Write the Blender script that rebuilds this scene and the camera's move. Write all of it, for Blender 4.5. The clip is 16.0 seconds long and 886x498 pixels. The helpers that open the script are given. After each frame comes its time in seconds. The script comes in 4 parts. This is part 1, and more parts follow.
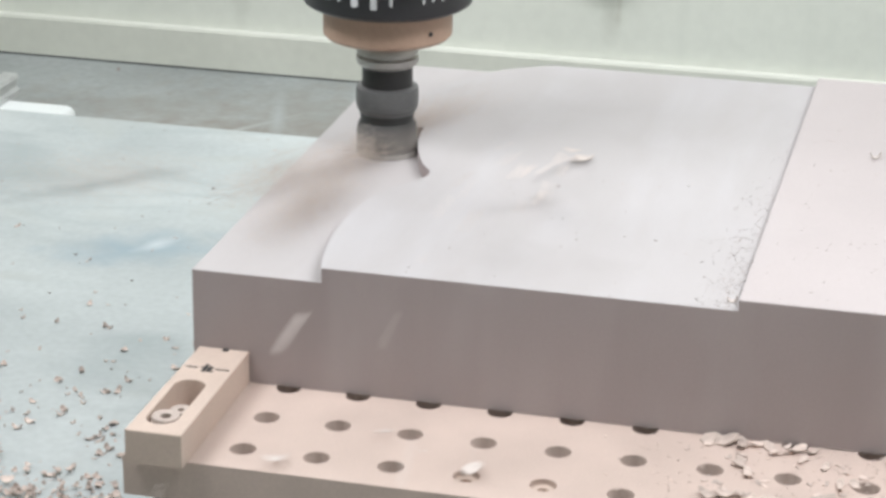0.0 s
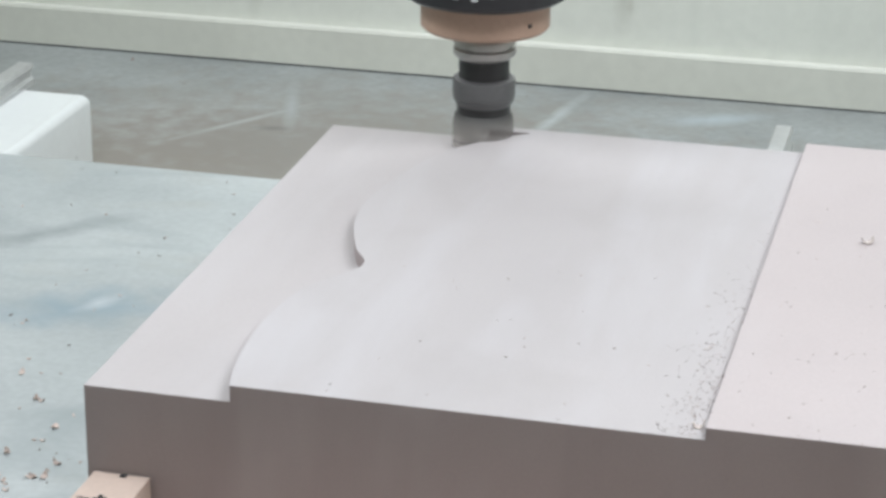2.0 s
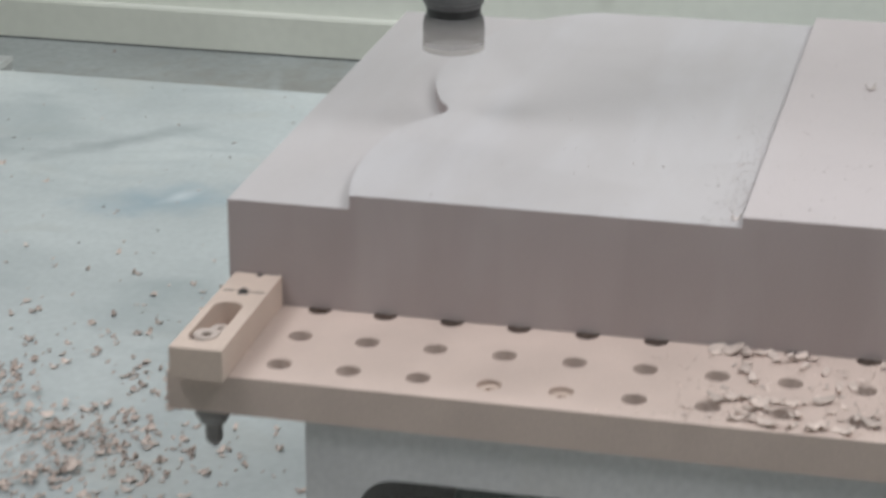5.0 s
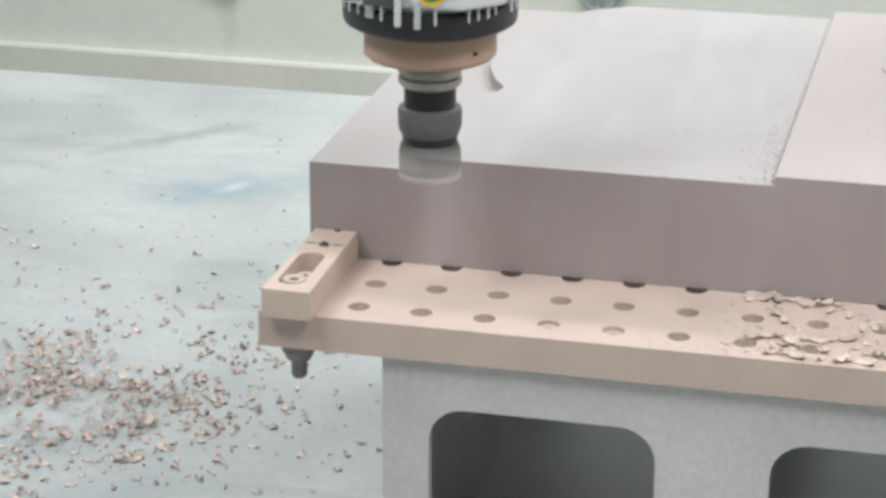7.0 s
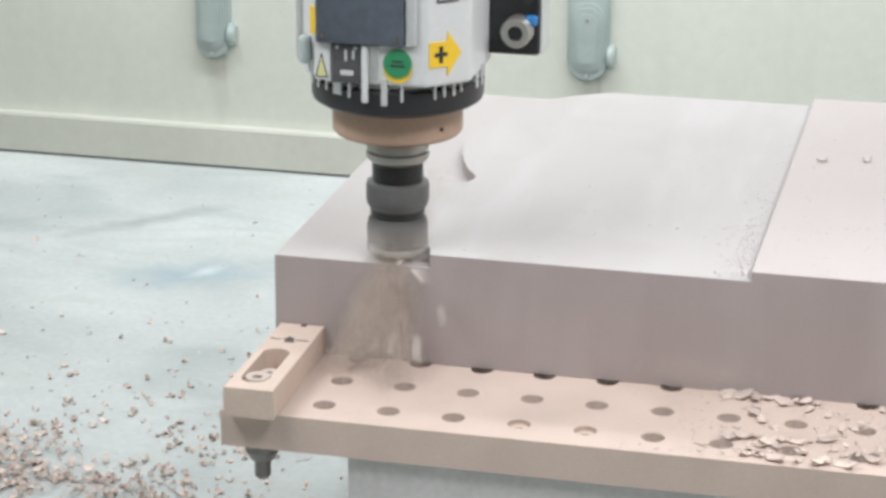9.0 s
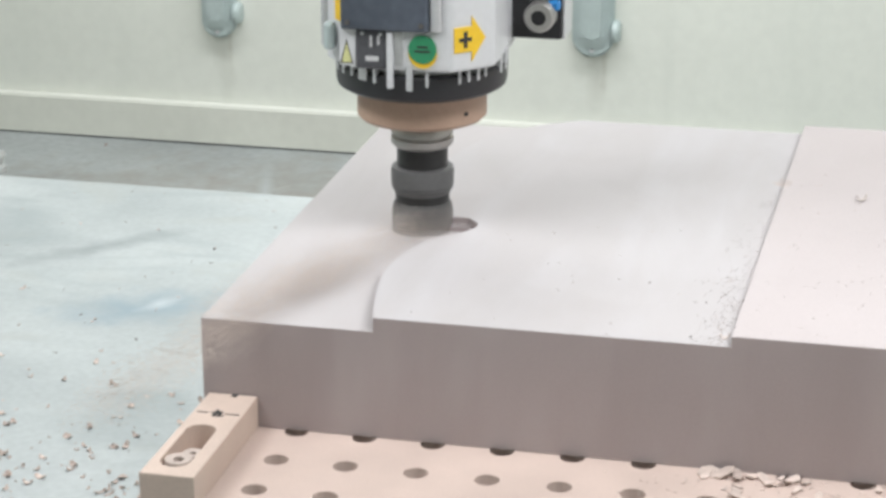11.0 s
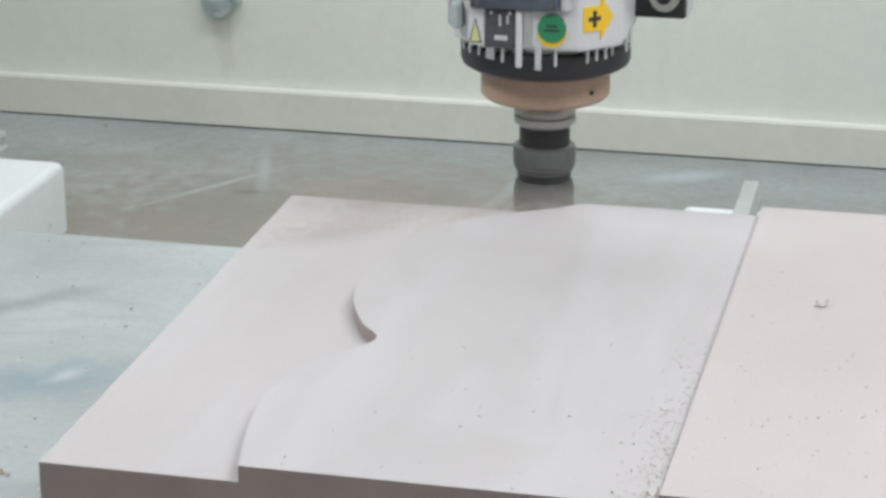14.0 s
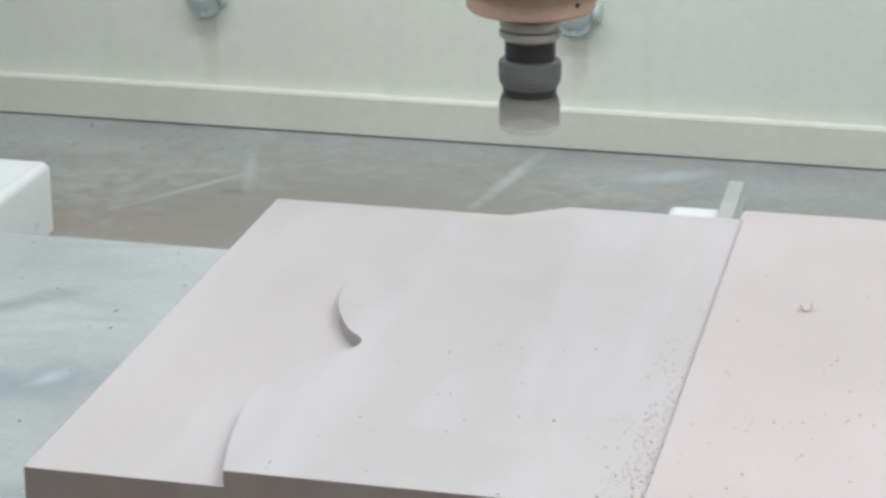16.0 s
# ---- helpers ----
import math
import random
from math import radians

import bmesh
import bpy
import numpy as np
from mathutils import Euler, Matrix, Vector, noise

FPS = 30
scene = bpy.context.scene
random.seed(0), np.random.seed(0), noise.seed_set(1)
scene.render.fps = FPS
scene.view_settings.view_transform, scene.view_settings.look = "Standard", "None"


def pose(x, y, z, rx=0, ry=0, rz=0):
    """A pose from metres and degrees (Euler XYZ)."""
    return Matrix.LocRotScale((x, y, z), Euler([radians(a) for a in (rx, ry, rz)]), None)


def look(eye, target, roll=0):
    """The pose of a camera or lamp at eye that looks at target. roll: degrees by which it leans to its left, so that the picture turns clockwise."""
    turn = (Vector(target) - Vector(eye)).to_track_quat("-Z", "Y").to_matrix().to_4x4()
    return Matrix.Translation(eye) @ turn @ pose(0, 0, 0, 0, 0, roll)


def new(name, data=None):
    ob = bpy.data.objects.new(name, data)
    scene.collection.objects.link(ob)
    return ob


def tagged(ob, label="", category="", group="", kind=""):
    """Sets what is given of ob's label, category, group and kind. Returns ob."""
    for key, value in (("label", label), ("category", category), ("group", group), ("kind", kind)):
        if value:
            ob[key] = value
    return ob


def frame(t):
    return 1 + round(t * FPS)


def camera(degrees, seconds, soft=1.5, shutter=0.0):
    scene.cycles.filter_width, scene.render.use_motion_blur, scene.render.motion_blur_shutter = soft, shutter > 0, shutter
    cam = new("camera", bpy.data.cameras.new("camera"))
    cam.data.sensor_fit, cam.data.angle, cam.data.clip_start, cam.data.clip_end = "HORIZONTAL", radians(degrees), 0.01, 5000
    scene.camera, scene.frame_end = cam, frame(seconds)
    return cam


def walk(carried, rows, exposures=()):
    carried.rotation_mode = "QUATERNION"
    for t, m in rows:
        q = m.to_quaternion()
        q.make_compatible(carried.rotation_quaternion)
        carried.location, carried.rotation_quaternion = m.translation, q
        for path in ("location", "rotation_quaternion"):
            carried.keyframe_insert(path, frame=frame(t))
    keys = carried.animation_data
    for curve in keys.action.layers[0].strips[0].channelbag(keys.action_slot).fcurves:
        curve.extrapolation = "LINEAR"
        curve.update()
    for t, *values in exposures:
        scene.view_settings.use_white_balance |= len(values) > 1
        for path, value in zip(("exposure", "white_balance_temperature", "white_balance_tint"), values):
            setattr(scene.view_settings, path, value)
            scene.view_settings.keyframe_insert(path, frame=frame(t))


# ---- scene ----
# Inside the enclosure of a moving-table milling router. z = 0 is the top of the drilled board.
EYES = [
    (0, 0.6053, -2.0481, 0.7805, 13.299, -20.689, 0.931),
    (0.5, 0.6094, -2.0527, 0.7827, 13.370, -20.729, 1.027),
    (1, 0.6117, -2.0554, 0.7855, 13.428, -20.819, 0.994),
    (1.5, 0.6109, -2.0550, 0.7857, 13.516, -20.890, 0.851),
    (2, 0.6060, -2.0644, 0.7803, 13.615, -20.915, 0.688),
    (2.5, 0.6049, -2.0648, 0.7765, 13.690, -21.100, 0.938),
    (3, 0.6088, -2.0661, 0.7800, 13.659, -21.379, 0.934),
    (3.5, 0.6106, -2.0668, 0.7779, 13.496, -21.510, 0.923),
    (4, 0.6150, -2.0807, 0.7821, 13.386, -21.510, 0.733),
    (4.5, 0.6222, -2.0880, 0.7873, 13.357, -21.323, 0.253),
    (5, 0.6215, -2.0517, 0.7802, 13.440, -21.240, 0.018),
    (5.2, 0.6203, -2.0362, 0.7792, 13.486, -21.254, 0.177),
    (7.3, 0.6150, -2.0007, 0.7871, 13.317, -19.707, 0.393),
    (7.5, 0.6158, -1.9998, 0.7864, 13.283, -19.196, 0.451),
    (8, 0.6196, -2.0073, 0.7879, 13.285, -18.517, 0.286),
    (8.5, 0.6211, -2.0128, 0.7866, 13.225, -18.170, 0.345),
    (9, 0.6189, -2.0297, 0.7906, 13.057, -18.525, 0.502),
    (11.5, 0.6146, -2.0582, 0.7828, 13.156, -18.998, -0.129),
    (12, 0.6156, -2.0732, 0.7829, 13.148, -19.079, 0.047),
    (12.5, 0.6175, -2.0725, 0.7844, 13.096, -19.219, -0.054),
    (13, 0.6185, -2.0677, 0.7890, 13.138, -19.345, 0.039),
    (13.5, 0.6226, -2.0853, 0.7919, 13.098, -19.346, -0.193),
    (14, 0.6262, -2.0874, 0.7885, 13.100, -19.380, -0.084),
    (14.5, 0.6266, -2.0832, 0.7865, 12.992, -19.539, 0.088),
    (15, 0.6276, -2.0880, 0.7890, 12.886, -19.645, 0.243),
    (15.5, 0.6264, -2.0911, 0.7909, 12.771, -19.630, 0.309),
    (16, 0.6263, -2.0969, 0.7940, 12.694, -19.416, 0.084),
]


def aim(x, y, z, yaw, pitch, roll):
    return pose(x, y, z, 0, 0, yaw) @ pose(0, 0, 0, 90 + pitch) @ pose(0, 0, 0, 0, 0, roll)


cam = camera(22.03, 16.0, soft=3.2, shutter=0.45)
walk(cam, [(t, aim(x, y, z, a, b, c)) for t, x, y, z, a, b, c in EYES],
     exposures=[(0, -0.14, 6450, 10), (1.5, -0.32, 6350, 10), (2.5, -0.34, 6250, 9), (4.0, -0.47, 6250, 9), (4.5, -0.52, 6300, 9), (5.0, -0.68, 6400, 10), (5.2, -0.62, 6400, 10), (7.3, -0.12, 6500, 10), (8.2, -0.03, 6500, 10), (9.0, -0.04, 6500, 10), (11.5, -0.11, 6450, 10), (12.5, -0.26, 6350, 9), (13.5, -0.34, 6350, 9), (14.5, -0.46, 6350, 9), (16, -0.43, 6350, 9)])

# ---- light: tube lamps under the enclosure's roof ----
world = bpy.data.worlds.new("world")
world.use_nodes = True
world.node_tree.nodes["Background"].inputs[0].default_value = (0.8, 0.9, 1.0, 1)
world.node_tree.nodes["Background"].inputs[1].default_value = 0.05
scene.world = world


def area(name, at, target, sx, sy, power, color):
    d = bpy.data.lights.new(name, "AREA")
    d.shape, d.size, d.size_y, d.energy, d.color = "RECTANGLE", sx, sy, power, color
    ob = new(name, d)
    ob.matrix_world = look(at, target)
    return ob


area("roof_lamp_front_west", (-0.70, -0.70, 1.42), (-0.60, -0.60, 0), 1.0, 0.35, 24, (0.97, 0.97, 1.0))
area("roof_lamp_front_east", (1.08, -0.58, 1.42), (1.00, -0.50, 0), 1.2, 0.45, 28.5, (0.97, 0.97, 1.0))
area("roof_lamp_back", (0.10, 1.55, 1.55), (0.10, 1.82, 0), 3.4, 0.4, 55, (0.97, 0.98, 1.0))


# ---- materials ----


def mat(name, base, rough=0.6, metal=0.0, vary=0.12, scale=8.0, fine=180.0, bump=0.1, spread=0.15, tint=None, alpha=1.0, random_object=0.0, island=0.0):
    m = bpy.data.materials.new(name)
    m.use_nodes = True
    nt = m.node_tree
    n, l = nt.nodes, nt.links
    b = n["Principled BSDF"]
    b.inputs["Metallic"].default_value = metal
    tc = n.new("ShaderNodeTexCoord")
    big = n.new("ShaderNodeTexNoise")
    big.inputs["Scale"].default_value = scale
    big.inputs["Detail"].default_value = 6
    small = n.new("ShaderNodeTexNoise")
    small.inputs["Scale"].default_value = fine
    small.inputs["Detail"].default_value = 3
    for q in (big, small):
        l.new(tc.outputs["Object"], q.inputs["Vector"])
    ramp = n.new("ShaderNodeValToRGB")
    lo = [c * (1 - vary) for c in base]
    hi = [min(1, c * (1 + vary)) for c in (tint or base)]
    ramp.color_ramp.elements[0].position, ramp.color_ramp.elements[1].position = 0.3, 0.7
    ramp.color_ramp.elements[0].color, ramp.color_ramp.elements[1].color = (*lo, 1), (*hi, 1)
    l.new(big.outputs["Fac"], ramp.inputs["Fac"])
    mix = n.new("ShaderNodeMix")
    mix.data_type, mix.blend_type = "RGBA", "MULTIPLY"
    mix.inputs["Factor"].default_value = 1.0
    r2 = n.new("ShaderNodeMapRange")
    r2.inputs["From Min"].default_value, r2.inputs["From Max"].default_value = 0.3, 0.7
    r2.inputs["To Min"].default_value, r2.inputs["To Max"].default_value = 1 - vary * 0.7, 1 + vary * 0.4
    l.new(small.outputs["Fac"], r2.inputs["Value"])
    l.new(ramp.outputs["Color"], mix.inputs["A"])
    l.new(r2.outputs["Result"], mix.inputs["B"])
    out = mix.outputs["Result"]
    if random_object or island:
        hsv = n.new("ShaderNodeHueSaturation")
        if island:
            src = n.new("ShaderNodeNewGeometry").outputs["Random Per Island"]
        else:
            src = n.new("ShaderNodeObjectInfo").outputs["Random"]
        r3 = n.new("ShaderNodeMapRange")
        k = island or random_object
        r3.inputs["To Min"].default_value, r3.inputs["To Max"].default_value = 1 - k, 1 + k
        l.new(src, r3.inputs["Value"])
        l.new(r3.outputs["Result"], hsv.inputs["Value"])
        l.new(out, hsv.inputs["Color"])
        out = hsv.outputs["Color"]
    l.new(out, b.inputs["Base Color"])
    rr = n.new("ShaderNodeMapRange")
    rr.inputs["To Min"].default_value, rr.inputs["To Max"].default_value = max(0.02, rough - spread), min(1, rough + spread)
    l.new(big.outputs["Fac"], rr.inputs["Value"])
    l.new(rr.outputs["Result"], b.inputs["Roughness"])
    if bump:
        bp = n.new("ShaderNodeBump")
        bp.inputs["Strength"].default_value, bp.inputs["Distance"].default_value = bump, 0.001
        l.new(small.outputs["Fac"], bp.inputs["Height"])
        l.new(bp.outputs["Normal"], b.inputs["Normal"])
    b.inputs["Alpha"].default_value = alpha
    return m


def stained(m, color, scale, lo, hi, amount, stretch=(1, 1, 1), distort=0.0):
    """Adds shaped stains of another colour over a material made by mat()."""
    nt = m.node_tree
    n, l = nt.nodes, nt.links
    b = n["Principled BSDF"]
    src = b.inputs["Base Color"].links[0].from_socket
    tc = n.new("ShaderNodeTexCoord")
    mp = n.new("ShaderNodeMapping")
    mp.inputs["Scale"].default_value = stretch
    q = n.new("ShaderNodeTexNoise")
    q.inputs["Scale"].default_value, q.inputs["Detail"].default_value, q.inputs["Distortion"].default_value = scale, 5, distort
    r = n.new("ShaderNodeMapRange")
    r.inputs["From Min"].default_value, r.inputs["From Max"].default_value, r.inputs["To Max"].default_value = lo, hi, amount
    mix = n.new("ShaderNodeMix")
    mix.data_type = "RGBA"
    mix.inputs["B"].default_value = (*color, 1)
    l.new(tc.outputs["Object"], mp.inputs["Vector"])
    l.new(mp.outputs["Vector"], q.inputs["Vector"])
    l.new(q.outputs["Fac"], r.inputs["Value"])
    l.new(r.outputs["Result"], mix.inputs["Factor"])
    l.new(src, mix.inputs["A"])
    l.new(mix.outputs["Result"], b.inputs["Base Color"])
    return m


def smear(m, at, angle, half_length, half_width, color, amount, upright=False):
    """One rubbed mark with frayed edges on a level surface of a material made by mat()."""
    nt = m.node_tree
    n, l = nt.nodes, nt.links
    b = n["Principled BSDF"]
    src = b.inputs["Base Color"].links[0].from_socket
    tc = n.new("ShaderNodeTexCoord")
    mp = n.new("ShaderNodeMapping")
    mp.vector_type = "TEXTURE"
    mp.inputs["Location"].default_value = (at[0], at[1], 0)
    mp.inputs["Rotation"].default_value = (0, 0, radians(angle))
    mp.inputs["Scale"].default_value = (half_length, half_width, 1000)
    if upright:
        mp.inputs["Location"].default_value = (at[0], 0, at[1])
        mp.inputs["Rotation"].default_value = (0, radians(angle), 0)
        mp.inputs["Scale"].default_value = (half_length, 1000, half_width)
    ln = n.new("ShaderNodeVectorMath")
    ln.operation = "LENGTH"
    q = n.new("ShaderNodeTexNoise")
    q.inputs["Scale"].default_value, q.inputs["Detail"].default_value = 22, 6
    ad = n.new("ShaderNodeMath")
    ad.operation = "MULTIPLY_ADD"
    ad.inputs[1].default_value = 1.3
    r = n.new("ShaderNodeMapRange")
    r.inputs["From Min"].default_value, r.inputs["From Max"].default_value = 1.6, 0.7
    r.inputs["To Min"].default_value, r.inputs["To Max"].default_value = 0.0, amount
    mix = n.new("ShaderNodeMix")
    mix.data_type = "RGBA"
    mix.inputs["B"].default_value = (*color, 1)
    l.new(tc.outputs["Object"], mp.inputs["Vector"])
    l.new(mp.outputs["Vector"], ln.inputs[0])
    l.new(tc.outputs["Object"], q.inputs["Vector"])
    l.new(q.outputs["Fac"], ad.inputs[0])
    l.new(ln.outputs["Value"], ad.inputs[2])
    l.new(ad.outputs["Value"], r.inputs["Value"])
    l.new(r.outputs["Result"], mix.inputs["Factor"])
    l.new(src, mix.inputs["A"])
    l.new(mix.outputs["Result"], b.inputs["Base Color"])
    return m


# Pinkish board colour for the block's sides, darkened to carry their shade.
M_BLOCK_SHADED = mat("model_board_shaded", (0.372, 0.320, 0.313), 0.75, 0, 0.05, 5, 420, 0.08)
stained(M_BLOCK_SHADED, (0.41, 0.362, 0.357), 9, 0.45, 0.75, 0.5, (1.6, 0.6, 1))
stained(M_BLOCK_SHADED, (0.43, 0.388, 0.385), 4, 0.48, 0.70, 0.4, (3.2, 0.5, 1), 0.3)
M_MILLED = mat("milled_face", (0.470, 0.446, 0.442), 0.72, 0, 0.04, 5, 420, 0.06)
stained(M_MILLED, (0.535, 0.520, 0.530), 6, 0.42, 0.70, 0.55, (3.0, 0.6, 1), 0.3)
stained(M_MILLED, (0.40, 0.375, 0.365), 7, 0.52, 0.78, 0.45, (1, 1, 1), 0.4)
stained(M_BLOCK_SHADED, (0.335, 0.284, 0.278), 6, 0.50, 0.72, 0.5, (2.6, 1, 0.35), 0.3)
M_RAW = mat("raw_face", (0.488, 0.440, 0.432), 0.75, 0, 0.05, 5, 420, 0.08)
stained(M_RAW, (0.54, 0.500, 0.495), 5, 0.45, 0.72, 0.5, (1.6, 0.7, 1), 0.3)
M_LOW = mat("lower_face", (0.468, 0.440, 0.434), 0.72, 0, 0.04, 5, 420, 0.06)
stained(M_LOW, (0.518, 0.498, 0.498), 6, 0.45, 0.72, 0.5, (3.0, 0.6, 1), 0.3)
M_BOARD = mat("fibreboard", (0.555, 0.445, 0.388), 0.75, 0, 0.08, 12, 500, 0.15)
M_STOP = mat("stop_wood", (0.56, 0.45, 0.38), 0.7, 0, 0.07, 14, 400, 0.15)
M_CHIP = mat("chips", (0.60, 0.50, 0.445), 0.8, 0, 0.15, 60, 600, 0.2, island=0.22)
M_SPECK = mat("specks", (0.40, 0.35, 0.325), 0.9, 0, 0.15, 60, 600, 0, island=0.5)
M_CHIP1 = mat("chip_loose", (0.60, 0.50, 0.44), 0.8, 0, 0.15, 60, 600, 0.2, random_object=0.2)
M_FLY = mat("fresh_chip", (0.62, 0.555, 0.515), 0.8, 0, 0.08, 60, 600, 0.1, random_object=0.12)
M_DUST = mat("airborne_dust", (0.55, 0.465, 0.40), 1.0, 0, 0.08, 30, 120, 0)
M_PLATE = mat("painted_plate", (0.418, 0.457, 0.463), 0.42, 0, 0.10, 3.5, 90, 0.08, 0.12, tint=(0.475, 0.508, 0.508))
stained(M_PLATE, (0.29, 0.335, 0.345), 2.6, 0.54, 0.70, 0.55, (0.7, 1.8, 1), 1.2)
stained(M_PLATE, (0.40, 0.41, 0.385), 7, 0.55, 0.75, 0.5, (1, 1, 1), 0.5)
smear(M_PLATE, (-0.66, 1.385), 46, 0.19, 0.035, (0.27, 0.30, 0.31), 0.8)
smear(M_PLATE, (-0.50, 1.15), 25, 0.16, 0.09, (0.27, 0.355, 0.41), 0.8)
smear(M_PLATE, (-0.48, 1.17), 60, 0.05, 0.02, (0.58, 0.63, 0.65), 0.8)
smear(M_PLATE, (-0.95, 1.45), 20, 0.30, 0.10, (0.35, 0.39, 0.40), 0.5)
M_STEEL = mat("support_steel", (0.61, 0.59, 0.585), 0.5, 0.15, 0.12, 6, 140, 0.1)
stained(M_STEEL, (0.42, 0.41, 0.41), 5, 0.5, 0.72, 0.6, (1, 1, 1.6), 0.8)
stained(M_STEEL, (0.60, 0.56, 0.53), 9, 0.56, 0.75, 0.5, (1.5, 1, 0.5), 0.5)
M_FLOOR = mat("pan_floor", (0.31, 0.33, 0.33), 0.5, 0, 0.16, 2.2, 60, 0.06, 0.15, tint=(0.36, 0.385, 0.385))
stained(M_FLOOR, (0.27, 0.27, 0.25), 2.4, 0.50, 0.66, 0.5, (1, 1.6, 1), 0.8)
smear(M_FLOOR, (-0.80, 1.85), 12, 1.3, 0.62, (0.265, 0.24, 0.21), 1.0)
smear(M_FLOOR, (-0.50, 2.0), 8, 0.8, 0.25, (0.26, 0.245, 0.225), 0.9)
smear(M_FLOOR, (0.25, 1.85), 6, 1.2, 0.45, (0.27, 0.27, 0.25), 0.8)
smear(M_FLOOR, (-0.756, 2.219), 105.7, 0.21, 0.022, (0.44, 0.48, 0.49), 0.6)
smear(M_FLOOR, (-0.820, 2.085), 56.2, 0.25, 0.013, (0.45, 0.47, 0.465), 0.75)
smear(M_FLOOR, (-0.215, 2.28), 80, 0.26, 0.022, (0.48, 0.53, 0.54), 0.7)
smear(M_FLOOR, (0.10, 2.36), 25, 0.14, 0.05, (0.46, 0.54, 0.58), 0.7)
smear(M_FLOOR, (-0.75, 2.06), 10, 0.05, 0.02, (0.13, 0.13, 0.12), 0.6)
M_WALL = mat("wall_paint", (0.735, 0.755, 0.690), 0.5, 0, 0.04, 1.5, 40, 0.05, 0.1)
stained(M_WALL, (0.62, 0.65, 0.59), 3.0, 0.52, 0.78, 0.35, (4, 1, 0.35), 0.4)
for hx in (-0.935, -0.118):
    smear(M_WALL, (hx, -0.42), 0, 0.030, 0.11, (0.55, 0.56, 0.50), 0.65, True)
    smear(M_WALL, (hx + 0.012, -0.40), 0, 0.010, 0.07, (0.48, 0.47, 0.40), 0.5, True)
M_LEDGE = mat("skirting_paint", (0.675, 0.685, 0.615), 0.35, 0, 0.05, 3, 40, 0.05, 0.1)
# Paler than the skirting: the highlight of its top edge put into colour.
M_LIP_HIGHLIGHT = mat("lip_highlight", (0.80, 0.81, 0.745), 0.4, 0, 0.03, 3, 40, 0.03, 0.1)
M_ROOF = mat("roof_paint", (0.75, 0.77, 0.74), 0.6, 0, 0.04, 2, 40, 0.05)
M_DARKGAP = mat("seal", (0.12, 0.125, 0.125), 0.7)
M_WHITE = mat("white_enamel", (0.80, 0.83, 0.83), 0.3, 0, 0.03, 4, 60, 0.03, 0.08)
M_RAIL = mat("ground_rail", (0.55, 0.56, 0.56), 0.35, 0.5, 0.12, 20, 200, 0.05)
M_HANDLE = mat("handle_grey", (0.47, 0.55, 0.54), 0.4, 0.1, 0.06, 14, 120, 0.05, 0.1)
M_ALU = mat("cast_aluminium", (0.68, 0.69, 0.70), 0.38, 0.55, 0.06, 12, 220, 0.08, 0.1)
M_HOUSE = mat("housing_white", (0.66, 0.67, 0.68), 0.4, 0.1, 0.04, 8, 160, 0.05, 0.1)
M_PANEL = mat("panel_slate", (0.085, 0.10, 0.125), 0.35, 0.1, 0.2, 14, 120, 0.05, 0.12)
M_BLACK = mat("black_plastic", (0.018, 0.018, 0.02), 0.4, 0, 0.2, 20, 200, 0.08, 0.12)
M_NOSE = mat("nose_ring", (0.43, 0.295, 0.22), 0.5, 0.1, 0.08, 16, 250, 0.06, 0.1)
M_HOLDER = mat("holder_steel", (0.13, 0.13, 0.13), 0.55, 0.35, 0.1, 25, 260, 0.05, 0.1)
M_HOLDER_L = mat("holder_bright", (0.42, 0.41, 0.39), 0.38, 0.7, 0.1, 25, 260, 0.05, 0.1)
M_HOLDER_D = mat("holder_black", (0.03, 0.03, 0.03), 0.4, 0.3, 0.2, 25, 260, 0.05, 0.1)
M_CUT = mat("cutter_spin", (0.22, 0.21, 0.20), 0.6, 0.1, 0.08, 25, 260, 0.0, 0.1)
M_CUT2 = mat("cutter_tips", (0.60, 0.57, 0.53), 0.6, 0.0, 0.05, 25, 260, 0.0, 0.1, alpha=0.45)


def spun(m, z0, z1, low, high, thin, thick):
    """A whirling cutter: pale thin teeth below pass into the dark solid body above."""
    n, l = m.node_tree.nodes, m.node_tree.links
    b = n["Principled BSDF"]
    tc, sp = n.new("ShaderNodeTexCoord"), n.new("ShaderNodeSeparateXYZ")
    l.new(tc.outputs["Object"], sp.inputs["Vector"])
    up, al = n.new("ShaderNodeMapRange"), n.new("ShaderNodeMapRange")
    for q, a, c in ((up, 0.0, 1.0), (al, thin, thick)):
        q.inputs["From Min"].default_value, q.inputs["From Max"].default_value = z0, z1
        q.inputs["To Min"].default_value, q.inputs["To Max"].default_value = a, c
        l.new(sp.outputs["Z"], q.inputs["Value"])
    mix = n.new("ShaderNodeMix")
    mix.data_type = "RGBA"
    mix.inputs["A"].default_value, mix.inputs["B"].default_value = (*low, 1), (*high, 1)
    l.new(up.outputs["Result"], mix.inputs["Factor"])
    l.new(mix.outputs["Result"], b.inputs["Base Color"])
    l.new(al.outputs["Result"], b.inputs["Alpha"])


spun(M_CUT, 0.003, 0.034, (0.46, 0.43, 0.40), (0.05, 0.05, 0.05), 0.36, 0.88)
M_YELLOW = mat("sticker_yellow", (0.85, 0.55, 0.03), 0.5, 0, 0.04, 20, 200, 0)
M_PALEYEL = mat("sticker_pale", (0.62, 0.62, 0.30), 0.5, 0, 0.05, 40, 200, 0)
M_GREEN = mat("sticker_green", (0.03, 0.24, 0.11), 0.5, 0, 0.1, 40, 200, 0)
M_RED = mat("sticker_red", (0.5, 0.04, 0.05), 0.5, 0, 0.1, 40, 200, 0)
